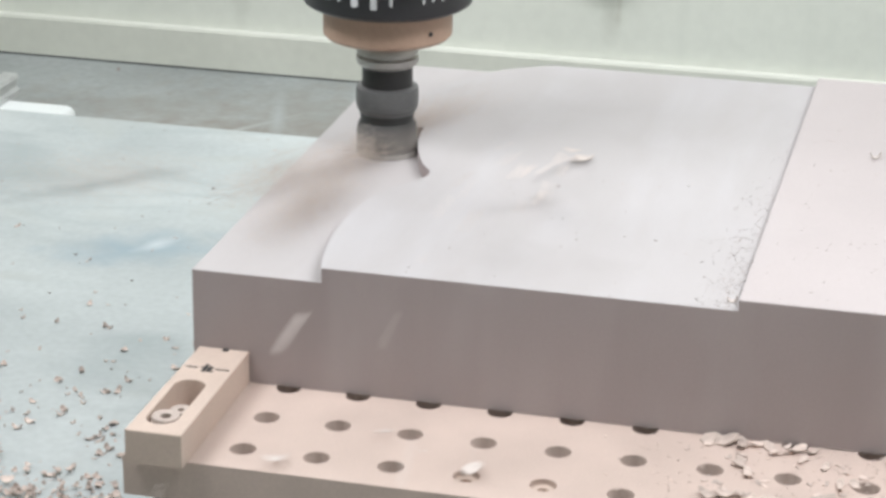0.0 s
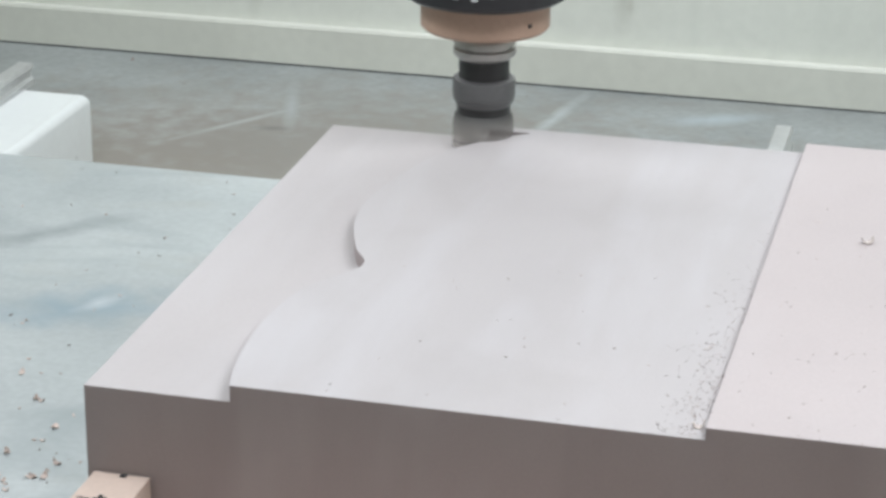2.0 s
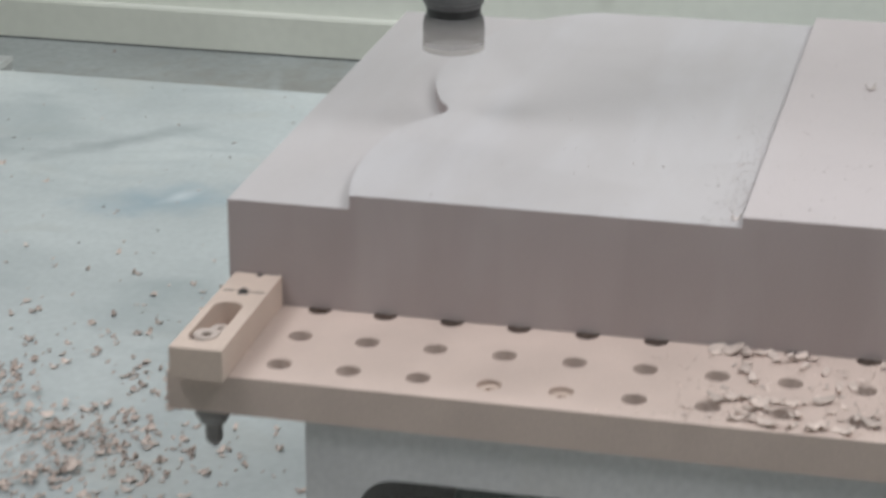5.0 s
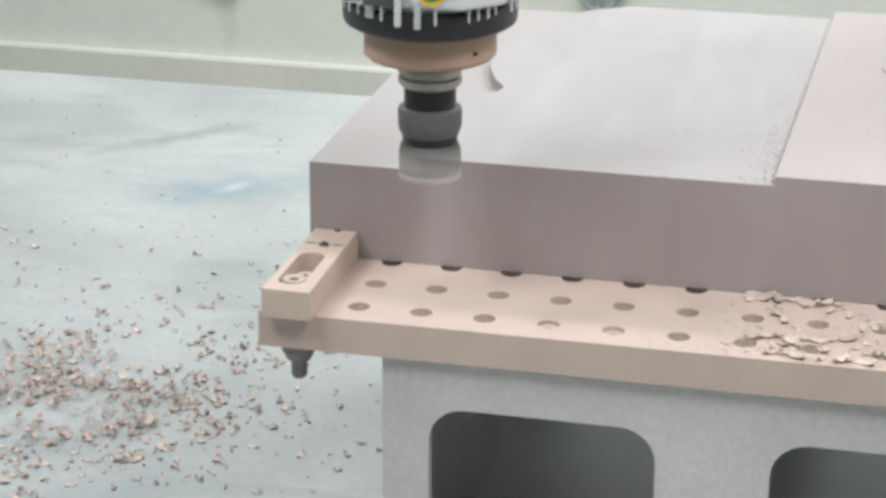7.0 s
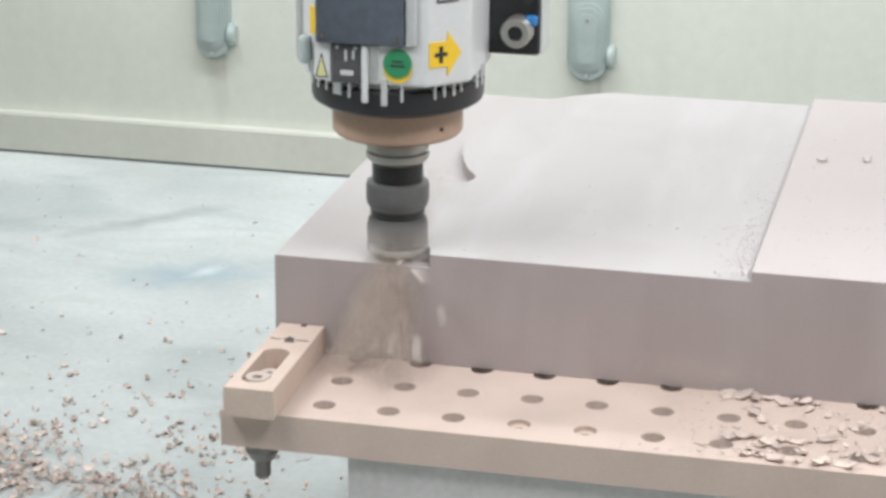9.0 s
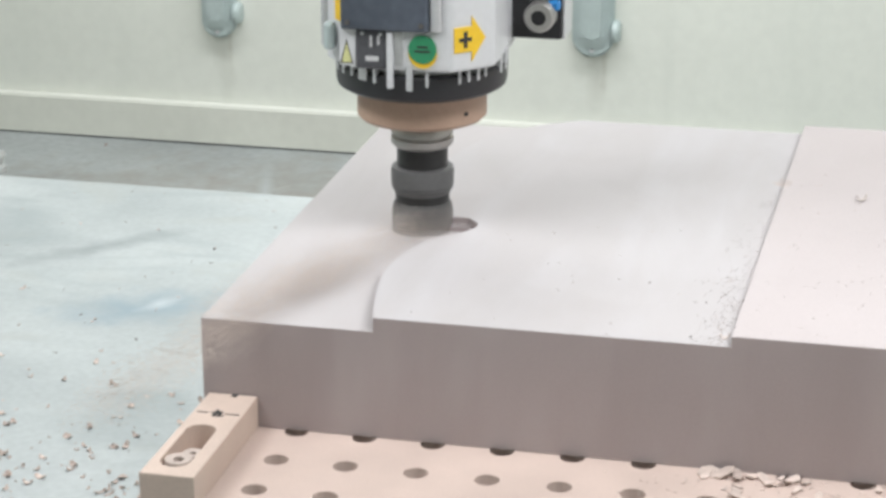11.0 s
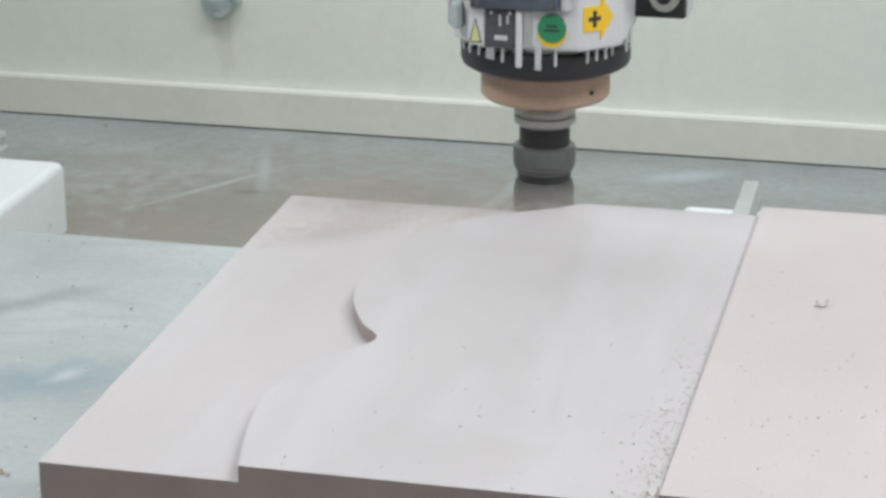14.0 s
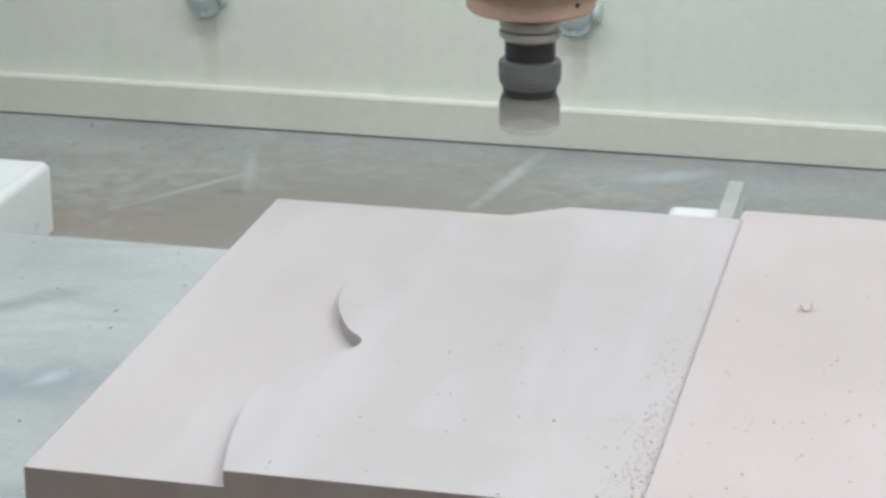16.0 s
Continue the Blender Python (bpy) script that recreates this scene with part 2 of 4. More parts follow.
M_INK = mat("ink", (0.03, 0.03, 0.03), 0.6, 0, 0.1, 40, 200, 0)
M_PALE = mat("label_pale", (0.55, 0.55, 0.55), 0.5, 0, 0.05, 40, 200, 0)
M_BLUE = mat("blue_collar", (0.03, 0.22, 0.55), 0.4, 0, 0.05, 40, 200, 0)
M_DUSTY = mat("dusty_nut", (0.52, 0.44, 0.39), 0.7, 0.1, 0.15, 60, 300, 0.1)
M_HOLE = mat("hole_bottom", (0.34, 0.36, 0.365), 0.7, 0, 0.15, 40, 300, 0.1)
M_PLATEGREY = mat("plate_grey", (0.10, 0.10, 0.11), 0.4, 0.3, 0.15, 60, 300, 0.05)
M_BOLT = mat("bolt_steel", (0.22, 0.20, 0.19), 0.4, 0.8, 0.15, 40, 200, 0.08)

# ---- mesh helpers ----


def mesh(name, bm, material, smooth=False):
    bmesh.ops.recalc_face_normals(bm, faces=bm.faces)
    me = bpy.data.meshes.new(name)
    bm.to_mesh(me)
    bm.free()
    for p in me.polygons:
        p.use_smooth = smooth
    if smooth:
        me.set_sharp_from_angle(angle=radians(32))
    me.materials.append(material)
    return me


def thing(name, bm, material, label, category, group="", kind="", smooth=False):
    ob = new(name, mesh(name, bm, material, smooth))
    return tagged(ob, label, category, group, kind)


def part(name, bm, material, parent, label="", smooth=False):
    ob = new(name, mesh(name, bm, material, smooth))
    ob.parent = parent
    return tagged(ob, label)


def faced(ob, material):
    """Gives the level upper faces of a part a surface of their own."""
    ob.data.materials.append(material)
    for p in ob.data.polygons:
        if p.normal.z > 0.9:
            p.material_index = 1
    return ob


def box(x0, x1, y0, y1, z0, z1, bevel=0.0, seg=2, bm=None):
    bm = bm or bmesh.new()
    r = bmesh.ops.create_cube(bm, size=1, matrix=Matrix.Translation(((x0 + x1) / 2, (y0 + y1) / 2, (z0 + z1) / 2)) @ Matrix.Diagonal((x1 - x0, y1 - y0, z1 - z0, 1)))
    if bevel:
        es = list({e for v in r["verts"] for e in v.link_edges})
        bmesh.ops.bevel(bm, geom=es, offset=bevel, segments=seg, profile=0.5, affect="EDGES")
    return bm


def lathe(profile, seg=64, bm=None, at=(0, 0, 0)):
    """A turned solid about z from (radius, height) pairs."""
    bm = bm or bmesh.new()
    rings = []
    for r, z in profile:
        if r < 1e-6:
            rings.append([bm.verts.new((at[0], at[1], at[2] + z))])
        else:
            rings.append([bm.verts.new((at[0] + r * math.cos(2 * math.pi * i / seg), at[1] + r * math.sin(2 * math.pi * i / seg), at[2] + z)) for i in range(seg)])
    for a, b in zip(rings, rings[1:]):
        for i in range(seg):
            j = (i + 1) % seg
            if len(a) == 1 and len(b) == 1:
                continue
            if len(a) == 1:
                bm.faces.new((a[0], b[i], b[j]))
            elif len(b) == 1:
                bm.faces.new((a[i], a[j], b[0]))
            else:
                bm.faces.new((a[i], a[j], b[j], b[i]))
    return bm


def sheet(outer, holes, z0, z1, plane="xy"):
    """A plate with holes: outlines in the plane, thickness from z0 to z1."""
    bm = bmesh.new()
    edges = []
    loops = []
    for loop in [outer] + holes:
        vs = [bm.verts.new((u, v, z1)) for u, v in loop]
        loops.append(vs)
        edges += [bm.edges.new((vs[i], vs[(i + 1) % len(vs)])) for i in range(len(vs))]
    bmesh.ops.triangle_fill(bm, use_beauty=True, use_dissolve=False, edges=edges, normal=(0, 0, 1))
    top = list(bm.faces)
    low = {}
    for vs in loops:
        for v in vs:
            low[v] = bm.verts.new((v.co.x, v.co.y, z0))
    for f in top:
        bm.faces.new([low[v] for v in reversed(f.verts)])
    for vs in loops:
        for i in range(len(vs)):
            a, b = vs[i], vs[(i + 1) % len(vs)]
            bm.faces.new((a, b, low[b], low[a]))
    if plane == "xz":
        bmesh.ops.transform(bm, matrix=Matrix(((1, 0, 0, 0), (0, 0, 1, 0), (0, 1, 0, 0), (0, 0, 0, 1))), verts=bm.verts)
    return bm


def circle(x, y, r, n=20):
    return [(x + r * math.cos(2 * math.pi * i / n), y + r * math.sin(2 * math.pi * i / n)) for i in range(n)]


def rounded(x0, x1, y0, y1, r, n=6):
    out = []
    for cx, cy, a in ((x1 - r, y1 - r, 0), (x0 + r, y1 - r, 90), (x0 + r, y0 + r, 180), (x1 - r, y0 + r, 270)):
        out += [(cx + r * math.cos(radians(a + 90 * i / n)), cy + r * math.sin(radians(a + 90 * i / n))) for i in range(n + 1)]
    return out


def prism(outline, z0, z1, bm=None):
    bm = bm or bmesh.new()
    a = [bm.verts.new((u, v, z0)) for u, v in outline]
    b = [bm.verts.new((u, v, z1)) for u, v in outline]
    bm.faces.new(a[::-1])
    bm.faces.new(b)
    for i in range(len(a)):
        j = (i + 1) % len(a)
        bm.faces.new((a[i], a[j], b[j], b[i]))
    return bm


# ---- the enclosure ----
FLOOR_Z, WALL_Y = -0.62, 2.517
thing("floor", box(-2.6, 2.6, -3.2, 2.9, -0.70, FLOOR_Z), M_FLOOR, "dull grey painted machine floor with pale scuffs", "floor", kind="structure")
thing("wall_north", box(-2.6, 2.6, WALL_Y, WALL_Y + 0.06, FLOOR_Z, 1.62), M_WALL, "pale greenish-white sheet metal enclosure wall", "wall", kind="structure")
thing("wall_west", box(-2.66, -2.6, -3.2, 2.9, FLOOR_Z, 1.62), M_WALL, "pale sheet metal side wall", "wall", kind="structure")
thing("wall_east", box(2.6, 2.66, -3.2, 2.9, FLOOR_Z, 1.62), M_WALL, "pale sheet metal side wall", "wall", kind="structure")
# The south wall is unseen; its pale paint bounces fill onto front faces.
thing("wall_south", box(-2.6, 2.6, -3.26, -3.2, FLOOR_Z, 1.62), M_WALL, "pale enclosure wall behind the camera, unseen, bouncing fill light", "wall", kind="structure")
thing("ceiling", box(-2.66, 2.66, -3.26, 2.9, 1.62, 1.68), M_ROOF, "white enclosure roof", "ceiling", kind="structure")
bm = box(-2.59, 2.59, WALL_Y - 0.023, WALL_Y - 0.001, FLOOR_Z + 0.0042, -0.5310)
bmesh.ops.bevel(bm, geom=[q for q in bm.edges if min(v.co.z for v in q.verts) > -0.54 and max(v.co.y for v in q.verts) < WALL_Y - 0.018], offset=0.005, segments=3, profile=0.5, affect="EDGES")
thing("baseboard", bm, M_LEDGE, "pale folded metal skirting along the wall foot", "skirting", kind="structure")
thing("trim", box(-2.59, 2.59, WALL_Y - 0.021, WALL_Y - 0.002, FLOOR_Z + 0.0005, FLOOR_Z + 0.0040), M_DARKGAP, "thin dark seal under the skirting", "seal", kind="structure")
# Strip added to paint the bright highlight on the skirting's top edge.
thing("trim", box(-2.59, 2.59, WALL_Y - 0.0195, WALL_Y - 0.001, -0.5325, -0.5288, 0.001), M_LIP_HIGHLIGHT, "thin lip along the top of the skirting, its highlight painted cream", "trim", kind="structure")
tagged(new("gantry_beam", mesh("gantry_beam", box(-2.6, 2.6, 0.0, 0.16, 1.42, 1.62, 0.006), M_HOUSE)), "pale painted gantry beam under the roof, carrying the spindle", "gantry")


def wall_handle(x, w, zb):
    e = tagged(new("wall_handle"), "grey capsule-shaped latch handle screwed to the pale wall", "handle", "latch handles on the wall")
    e.location = (x, WALL_Y, zb)
    h = 0.30
    turn = pose(0, 0, 0, 90)
    bm = bmesh.new()
    for f, z0, d0, d1 in ((0.50, 0.0, 0.0, 0.020), (0.47, 0.003, 0.0195, 0.025), (0.44, 0.006, 0.0245, 0.028)):
        prism(rounded(-w * f, w * f, z0, h, w * f * 0.97, 10), d0, d1, bm)
    bmesh.ops.transform(bm, matrix=turn, verts=bm.verts)
    part("backplate", bm, M_HANDLE, e)
    for k, (f, z0, z1) in enumerate(((0.40, 0.022, 0.168), (0.33, 0.030, 0.158), (0.25, 0.040, 0.146))):
        bm = prism(rounded(-w * f, w * f, z0, z1, w * f * 0.97, 8), 0.026, 0.033 + 0.004 * k)
        bmesh.ops.transform(bm, matrix=turn, verts=bm.verts)
        part("cover", bm, M_HANDLE, e)
    bm = lathe([(0, 0), (0.021, 0), (0.024, 0.004), (0.024, 0.012), (0.019, 0.017), (0, 0.017)], 28)
    bmesh.ops.transform(bm, matrix=pose(w * 0.46, -0.014, 0.055) @ pose(0, 0, 0, 0, 90), verts=bm.verts)
    part("knob", bm, M_HANDLE, e, "small round grey knob", True)
    for z in (0.014, 0.135):
        bm = lathe([(0, 0), (0.0045, 0), (0.004, 0.003), (0, 0.003)], 12)
        bmesh.ops.transform(bm, matrix=pose(0, -0.028 if z < 0.02 else -0.041, z) @ turn, verts=bm.verts)
        part("screw", bm, M_ALU, e)
    return e


wall_handle(-0.941, 0.074, -0.378)
wall_handle(-0.128, 0.086, -0.375)


def rail_beam(x0, x1, rx, y1):
    e = tagged(new("rail_beam"), "white enamelled beam carrying a ground steel guide rail", "guide rail", "guide beams under the table")
    e.location = (x0, -1.4, FLOOR_Z)
    w, L, h = x1 - x0, y1 + 1.4, 0.142
    bm = box(0, w, 0, L, 0, h)
    bmesh.ops.bevel(bm, geom=[q for q in bm.edges if q.verts[0].co.z > 0.1 and q.verts[1].co.z > 0.1], offset=0.022, segments=8, profile=0.5, affect="EDGES")
    part("beam", bm, M_WHITE, e, "white enamelled square beam", True)
    r = rx - x0
    prof = [(r - 0.017, h), (r + 0.017, h), (r + 0.017, h + 0.010), (r + 0.011, h + 0.015), (r + 0.011, h + 0.026), (r + 0.016, h + 0.032), (r + 0.013, h + 0.040), (r - 0.013, h + 0.040), (r - 0.016, h + 0.032), (r - 0.011, h + 0.026), (r - 0.011, h + 0.015), (r - 0.017, h + 0.010)]
    bm = prism(prof, 0.02, L + 0.03)
    bmesh.ops.transform(bm, matrix=Matrix(((1, 0, 0, 0), (0, 0, 1, 0), (0, 1, 0, 0), (0, 0, 0, 1))), verts=bm.verts)
    part("rail", bm, M_RAIL, e, "grey ground steel profile rail")
    return e


rail_beam(-1.25, -1.005, -1.145, 1.755)
rail_beam(0.172, 0.440, 0.288, 1.755)

# ---- the travelling table and what it carries (table space: the block's front left foot is the origin) ----
RIDERS = []


def rides(ob):
    RIDERS.append(ob)
    return ob


PLATE_Z = -0.354
plate = rides(thing("machine_table", box(-1.75, 1.75, -1.0, 1.705, PLATE_Z - 0.03, PLATE_Z, 0.002), M_PLATE, "pale blue-grey painted steel machine table, dusty", "machine table"))
for x in (-1.145, 0.288):
    for y in (-0.5, 1.2):
        part("carriage", box(x - 0.035, x + 0.035, y - 0.06, y + 0.06, -0.452, PLATE_Z - 0.028, 0.004), M_STEEL, plate)

# support weldment with rounded cut-outs
sup = rides(tagged(new("support_frame"), "grey welded steel riser with rounded cut-outs", "machine riser"))
outer = [(0.113, PLATE_Z), (1.30, PLATE_Z), (1.30, -0.034), (0.113, -0.034)]
cuts = [rounded(x, x + 0.213, -0.315, -0.083, 0.034) for x in (0.157, 0.474, 0.791)]
part("front_plate", sheet(outer, cuts, -0.150, -0.138, "xz"), M_STEEL, sup)
part("back_plate", sheet(outer, cuts, 0.60, 0.612, "xz"), M_STEEL, sup)
part("end_plate", box(0.113, 0.125, -0.138, 0.60, PLATE_Z, -0.034), M_STEEL, sup)
part("end_plate", box(1.288, 1.30, -0.138, 0.60, PLATE_Z, -0.034), M_STEEL, sup)
for x in (0.43, 0.75, 1.05):
    part("web", box(x, x + 0.012, -0.138, 0.60, PLATE_Z, -0.034), M_STEEL, sup)
part("top_plate", box(0.125, 1.288, -0.138, 0.60, -0.046, -0.0345), M_STEEL, sup)

# drilled board
PX, PY, HX = 0.06, 0.0605, 0.0834
holes = []
for r in range(3):
    for c in range(17):
        holes.append(circle(HX + c * PX, -0.0017 - r * PY, 0.0106, 22))
board = rides(tagged(new("drilled_board"), "pale pinkish fibreboard clamping board with rows of drilled holes", "board"))
bm = sheet([(-0.004, -0.157), (1.10, -0.157), (1.10, 0.66), (-0.004, 0.66)], holes, -0.0115, 0.0)
part("panel", bm, M_BOARD, board)
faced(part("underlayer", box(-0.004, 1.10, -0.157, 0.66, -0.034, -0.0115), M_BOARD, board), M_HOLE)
for c in (3, 4):
    bm = lathe([(0, -0.0095), (0.0045, -0.0095), (0.0050, -0.005), (0.0095, -0.0045), (0.0100, -0.0035), (0.0100, -0.0112), (0, -0.0112)], 20, at=(HX + c * PX, -0.1227, 0.0))
    part("screw", bm, M_STOP, board, "dusty countersunk screw in a hole", True)

# ---- the milled block: three levels, wavy cut edges ----
Z0, Z1, ZT, DEP, XSTEP = 0.0966, 0.1093, 0.1184, 0.640, 0.4515


def curve(knots, n):
    """A smooth line (Catmull-Rom) through a few knots, n points a span."""
    k = [knots[0]] + knots + [knots[-1]]
    out = []
    for i in range(1, len(k) - 2):
        p0, p1, p2, p3 = (Vector(q) for q in k[i - 1:i + 3])
        for j in range(n):
            t = j / n
            out.append(tuple(0.5 * ((2 * p1) + (p2 - p0) * t + (2 * p0 - 5 * p1 + 4 * p2 - p3) * t * t + (3 * p1 - p0 - 3 * p2 + p3) * t ** 3)))
    out.append(tuple(knots[-1]))
    return out


EDGE1 = curve([(0.1115, 0.0), (0.104, 0.031), (0.0985, 0.08), (0.0985, 0.136), (0.108, 0.195), (0.1385, 0.2515), (0.1235, 0.287), (0.1105, 0.325), (0.1026, 0.359), (0.1002, 0.402), (0.108, 0.4646), (0.129, 0.543), (0.1516, 0.58), (0.1766, 0.611), (0.22, DEP)], 4)
EDGE2 = curve([(0.1515, 0.0), (0.1445, 0.031), (0.1355, 0.08), (0.1325, 0.136), (0.145, 0.195), (0.1850, 0.2545), (0.166, 0.288), (0.1485, 0.326), (0.1400, 0.359), (0.1380, 0.402), (0.1445, 0.4646), (0.170, 0.543), (0.205, 0.582), (0.242, 0.605), (0.290, DEP)], 4)
EDGE0 = [(max(0.002, x - 0.042), y) for x, y in EDGE1]

block = rides(tagged(new("milled_block"), "pinkish-grey model board block being milled in stepped layers", "workpiece"))
# Sides wear the shade-darkened board colour; upper faces get the paler ones.
faced(part("base", box(0, 1.05, 0, DEP, 0.0005, Z0), M_BLOCK_SHADED, block), M_LOW)
faced(part("middle_layer", prism([(x, y) for x, y in EDGE2] + [(XSTEP + 0.0075, DEP), (XSTEP, 0.0)], Z0, Z1), M_BLOCK_SHADED, block), M_MILLED)
faced(part("top_layer", prism([(XSTEP, 0.0), (1.05, 0.0), (1.05, DEP), (XSTEP + 0.0075, DEP)], Z0, ZT), M_BLOCK_SHADED, block), M_RAW)

STRIPS = []  # (part, its place, which pass)


def strips(left, right, first, last, which):
    for i in range(first, last):
        q = [left[i], right[i], right[i + 1], left[i + 1]]
        ob = faced(part("uncut_strip", prism(q, Z0, Z1), M_BLOCK_SHADED, block), M_MILLED)
        STRIPS.append((ob, (right[i][0] + right[i + 1][0]) / 2, (right[i][1] + right[i + 1][1]) / 2, which))


strips(EDGE0, EDGE1, 35, 56, 1)
strips(EDGE1, EDGE2, 0, 56, 2)

# ---- stop block ----
stop = rides(tagged(new("stop_block"), "pale wooden stop with a slotted hole and pencil marks", "stop block"))
bm = sheet([(0.0040, -0.171), (0.0500, -0.171), (0.0490, -0.001), (0.0055, -0.001)], [rounded(0.0120, 0.0375, -0.1545, -0.068, 0.0124, 8)], 0.0008, 0.029)
bmesh.ops.bevel(bm, geom=[q for q in bm.edges if q.verts[0].co.z > 0.02 and q.verts[1].co.z > 0.02 and q.calc_face_angle(0) > 1], offset=0.0007, segments=2, profile=0.5, affect="EDGES")
part("body", bm, M_STOP, stop)
bm = lathe([(0.0048, 0.018), (0.0048, 0.0268), (0.0108, 0.0275), (0.0115, 0.0262), (0.0115, 0.001), (0.0048, 0.001)], 28, at=(0.0246, -0.1355, 0))
part("washer", bm, M_DUSTY, stop, "dusty round nut in the slot", True)
bm = lathe([(0, 0.008), (0.0043, 0.008), (0.0043, -0.02), (0, -0.02)], 16, at=(0.0246, -0.1355, 0))
part("bolt", bm, M_BOLT, stop, "steel bolt", True)
bm = lathe([(0.003, 0.012), (0.003, 0.0225), (0.0084, 0.0230), (0.0090, 0.0215), (0.0090, 0.001), (0.003, 0.001)], 24, at=(0.0288, -0.1125, 0))
part("washer", bm, M_DUSTY, stop, "dusty round nut in the slot", True)
for x0, x1, y0, y1 in ((0.009, 0.019, -0.042, -0.0405), (0.021, 0.032, -0.041, -0.039), (0.024, 0.027, -0.048, -0.034), (0.028, 0.031, -0.045, -0.037), (0.034, 0.046, -0.042, -0.0405), (0.025, 0.034, -0.0475, -0.0455)):
    part("pencil_mark", box(x0, x1, y0 - 0.003, y1 - 0.003, 0.0290, 0.0294), M_INK, stop)
part("notch", box(0.027, 0.032, -0.007, -0.002, 0.0288, 0.0296), M_INK, stop)
under = rides(tagged(new("clamp_bolt"), "dark steel bolt end and nut under the board", "bolt"))
under.location = (0.0285, -0.1365, -0.034)
part("nut", lathe([(0, 0), (0.0160, 0), (0.0160, -0.009), (0.0140, -0.012), (0.0115, -0.0175), (0, -0.0175)], 28), M_BOLT, under, "dark flanged nut", True)
part("stud", lathe([(0, -0.01), (0.0075, -0.01), (0.0075, -0.034), (0.0055, -0.037), (0, -0.037)], 24), M_BOLT, under, "", True)

# ---- chips that lie about ----
rng = random.Random(7)


def chip_into(bm, x, y, z, size, curl=None, yaw=None, lift=0.0):
    """One curled shaving, a thin bent strip with thickness."""
    n = 4
    L, w, th = size, size * rng.uniform(0.35, 0.7), size * 0.022 + 0.0003
    curl = rng.uniform(0.3, 2.6) if curl is None else curl
    m = pose(x, y, z + lift, rng.uniform(-14, 14), rng.uniform(-14, 14), rng.uniform(0, 360) if yaw is None else yaw)
    R = L / max(curl, 0.05)
    up, lo = [], []
    for i in range(n + 1):
        a = (i / n - 0.5) * curl
        ww = w * (0.75 + 0.25 * math.cos(a * 1.3)) * rng.uniform(0.5, 1.2) * (rng.uniform(0.3, 0.9) if i in (0, n) else 1)
        for s in (-0.5, 0.5):
            skew = 0.2 * w * (i / n - 0.5)
            lo.append(bm.verts.new(m @ Vector((R * math.sin(a), s * ww + skew, R * (1 - math.cos(a)) + 0.0003))))
            up.append(bm.verts.new(m @ Vector(((R - th) * math.sin(a), s * ww + skew, R - (R - th) * math.cos(a) + 0.0003))))
    for i in range(n):
        k = 2 * i
        bm.faces.new((up[k], up[k + 2], up[k + 3], up[k + 1]))
        bm.faces.new((lo[k], lo[k + 1], lo[k + 3], lo[k + 2]))
        bm.faces.new((up[k], lo[k], lo[k + 2], up[k + 2]))
        bm.faces.new((up[k + 1], up[k + 3], lo[k + 3], lo[k + 1]))
    bm.faces.new((up[0], up[1], lo[1], lo[0]))
    bm.faces.new((up[-2], lo[-2], lo[-1], up[-1]))


bm = bmesh.new()
made = 0
while made < 1600:
    x, y = rng.uniform(-0.95, 0.12), rng.uniform(0.0, 1.25)
    d = math.exp(-((x + 0.42) / 0.21) ** 2 - ((y - 0.36) / 0.20) ** 2)
    clump = 0.5 + 0.9 * noise.noise((x * 9, y * 9, 3.1))
    if rng.random() < min(1, 1.1 * d * clump + 0.02 * math.exp(-((y - 0.55) / 0.4) ** 2)):
        chip_into(bm, x, y, PLATE_Z, rng.choice((rng.uniform(0.004, 0.009), rng.uniform(0.009, 0.018))), curl=rng.uniform(1.0, 3.8), lift=rng.uniform(0, 0.008) if d > 0.6 else 0)
        made += 1
rides(thing("wood_chips", bm, M_CHIP, "heap of tan curled wood chips strewn on the table", "wood chips", kind="stuff"))
bm = bmesh.new()
for i in range(170):
    x, y = rng.uniform(-1.0, 0.05), rng.uniform(0.25, 1.68)
    chip_into(bm, x, y, PLATE_Z, rng.uniform(0.003, 0.007))
rides(thing("scattered_chips", bm, M_SPECK, "small dark chips scattered on the dusty table", "wood chips", kind="stuff"))
bm = bmesh.new()
for i in range(900):
    x = 0.58 + 0.13 * rng.triangular(-1.8, 3.4, 0)
    chip_into(bm, x, rng.uniform(-0.155, -0.002), 0.0, rng.uniform(0.0009, 0.0034), curl=0.4)
for i in range(90):
    chip_into(bm, rng.uniform(0.42, 0.76), rng.uniform(-0.150, -0.004), 0.0, rng.uniform(0.004, 0.010), curl=rng.uniform(0.2, 1.0))
rides(thing("board_chips", bm, M_CHIP, "crumbs and small shavings lying on the drilled board", "wood chips", kind="stuff"))


def shaving(x, y, z, size, curl):
    bm = bmesh.new()
    chip_into(bm, 0, 0, 0, size, curl=curl)
    ob = rides(thing("shaving", bm, M_CHIP1, "broad curled wood shaving lying on the drilled board", "wood shaving", "shavings on the board"))
    ob.location = (x, y, z)


for i in range(24):
    shaving(min(0.60, max(0.432, rng.gauss(0.500, 0.045))), rng.uniform(-0.150, -0.095), 0.0008 + 0.002 * rng.random(), rng.uniform(0.008, 0.022), rng.uniform(0.6, 2.0))
for i in range(26):
    shaving(rng.uniform(0.45, 0.80), rng.uniform(-0.145, -0.012), 0.0008, rng.uniform(0.007, 0.018), rng.uniform(0.5, 1.8))
bm = bmesh.new()
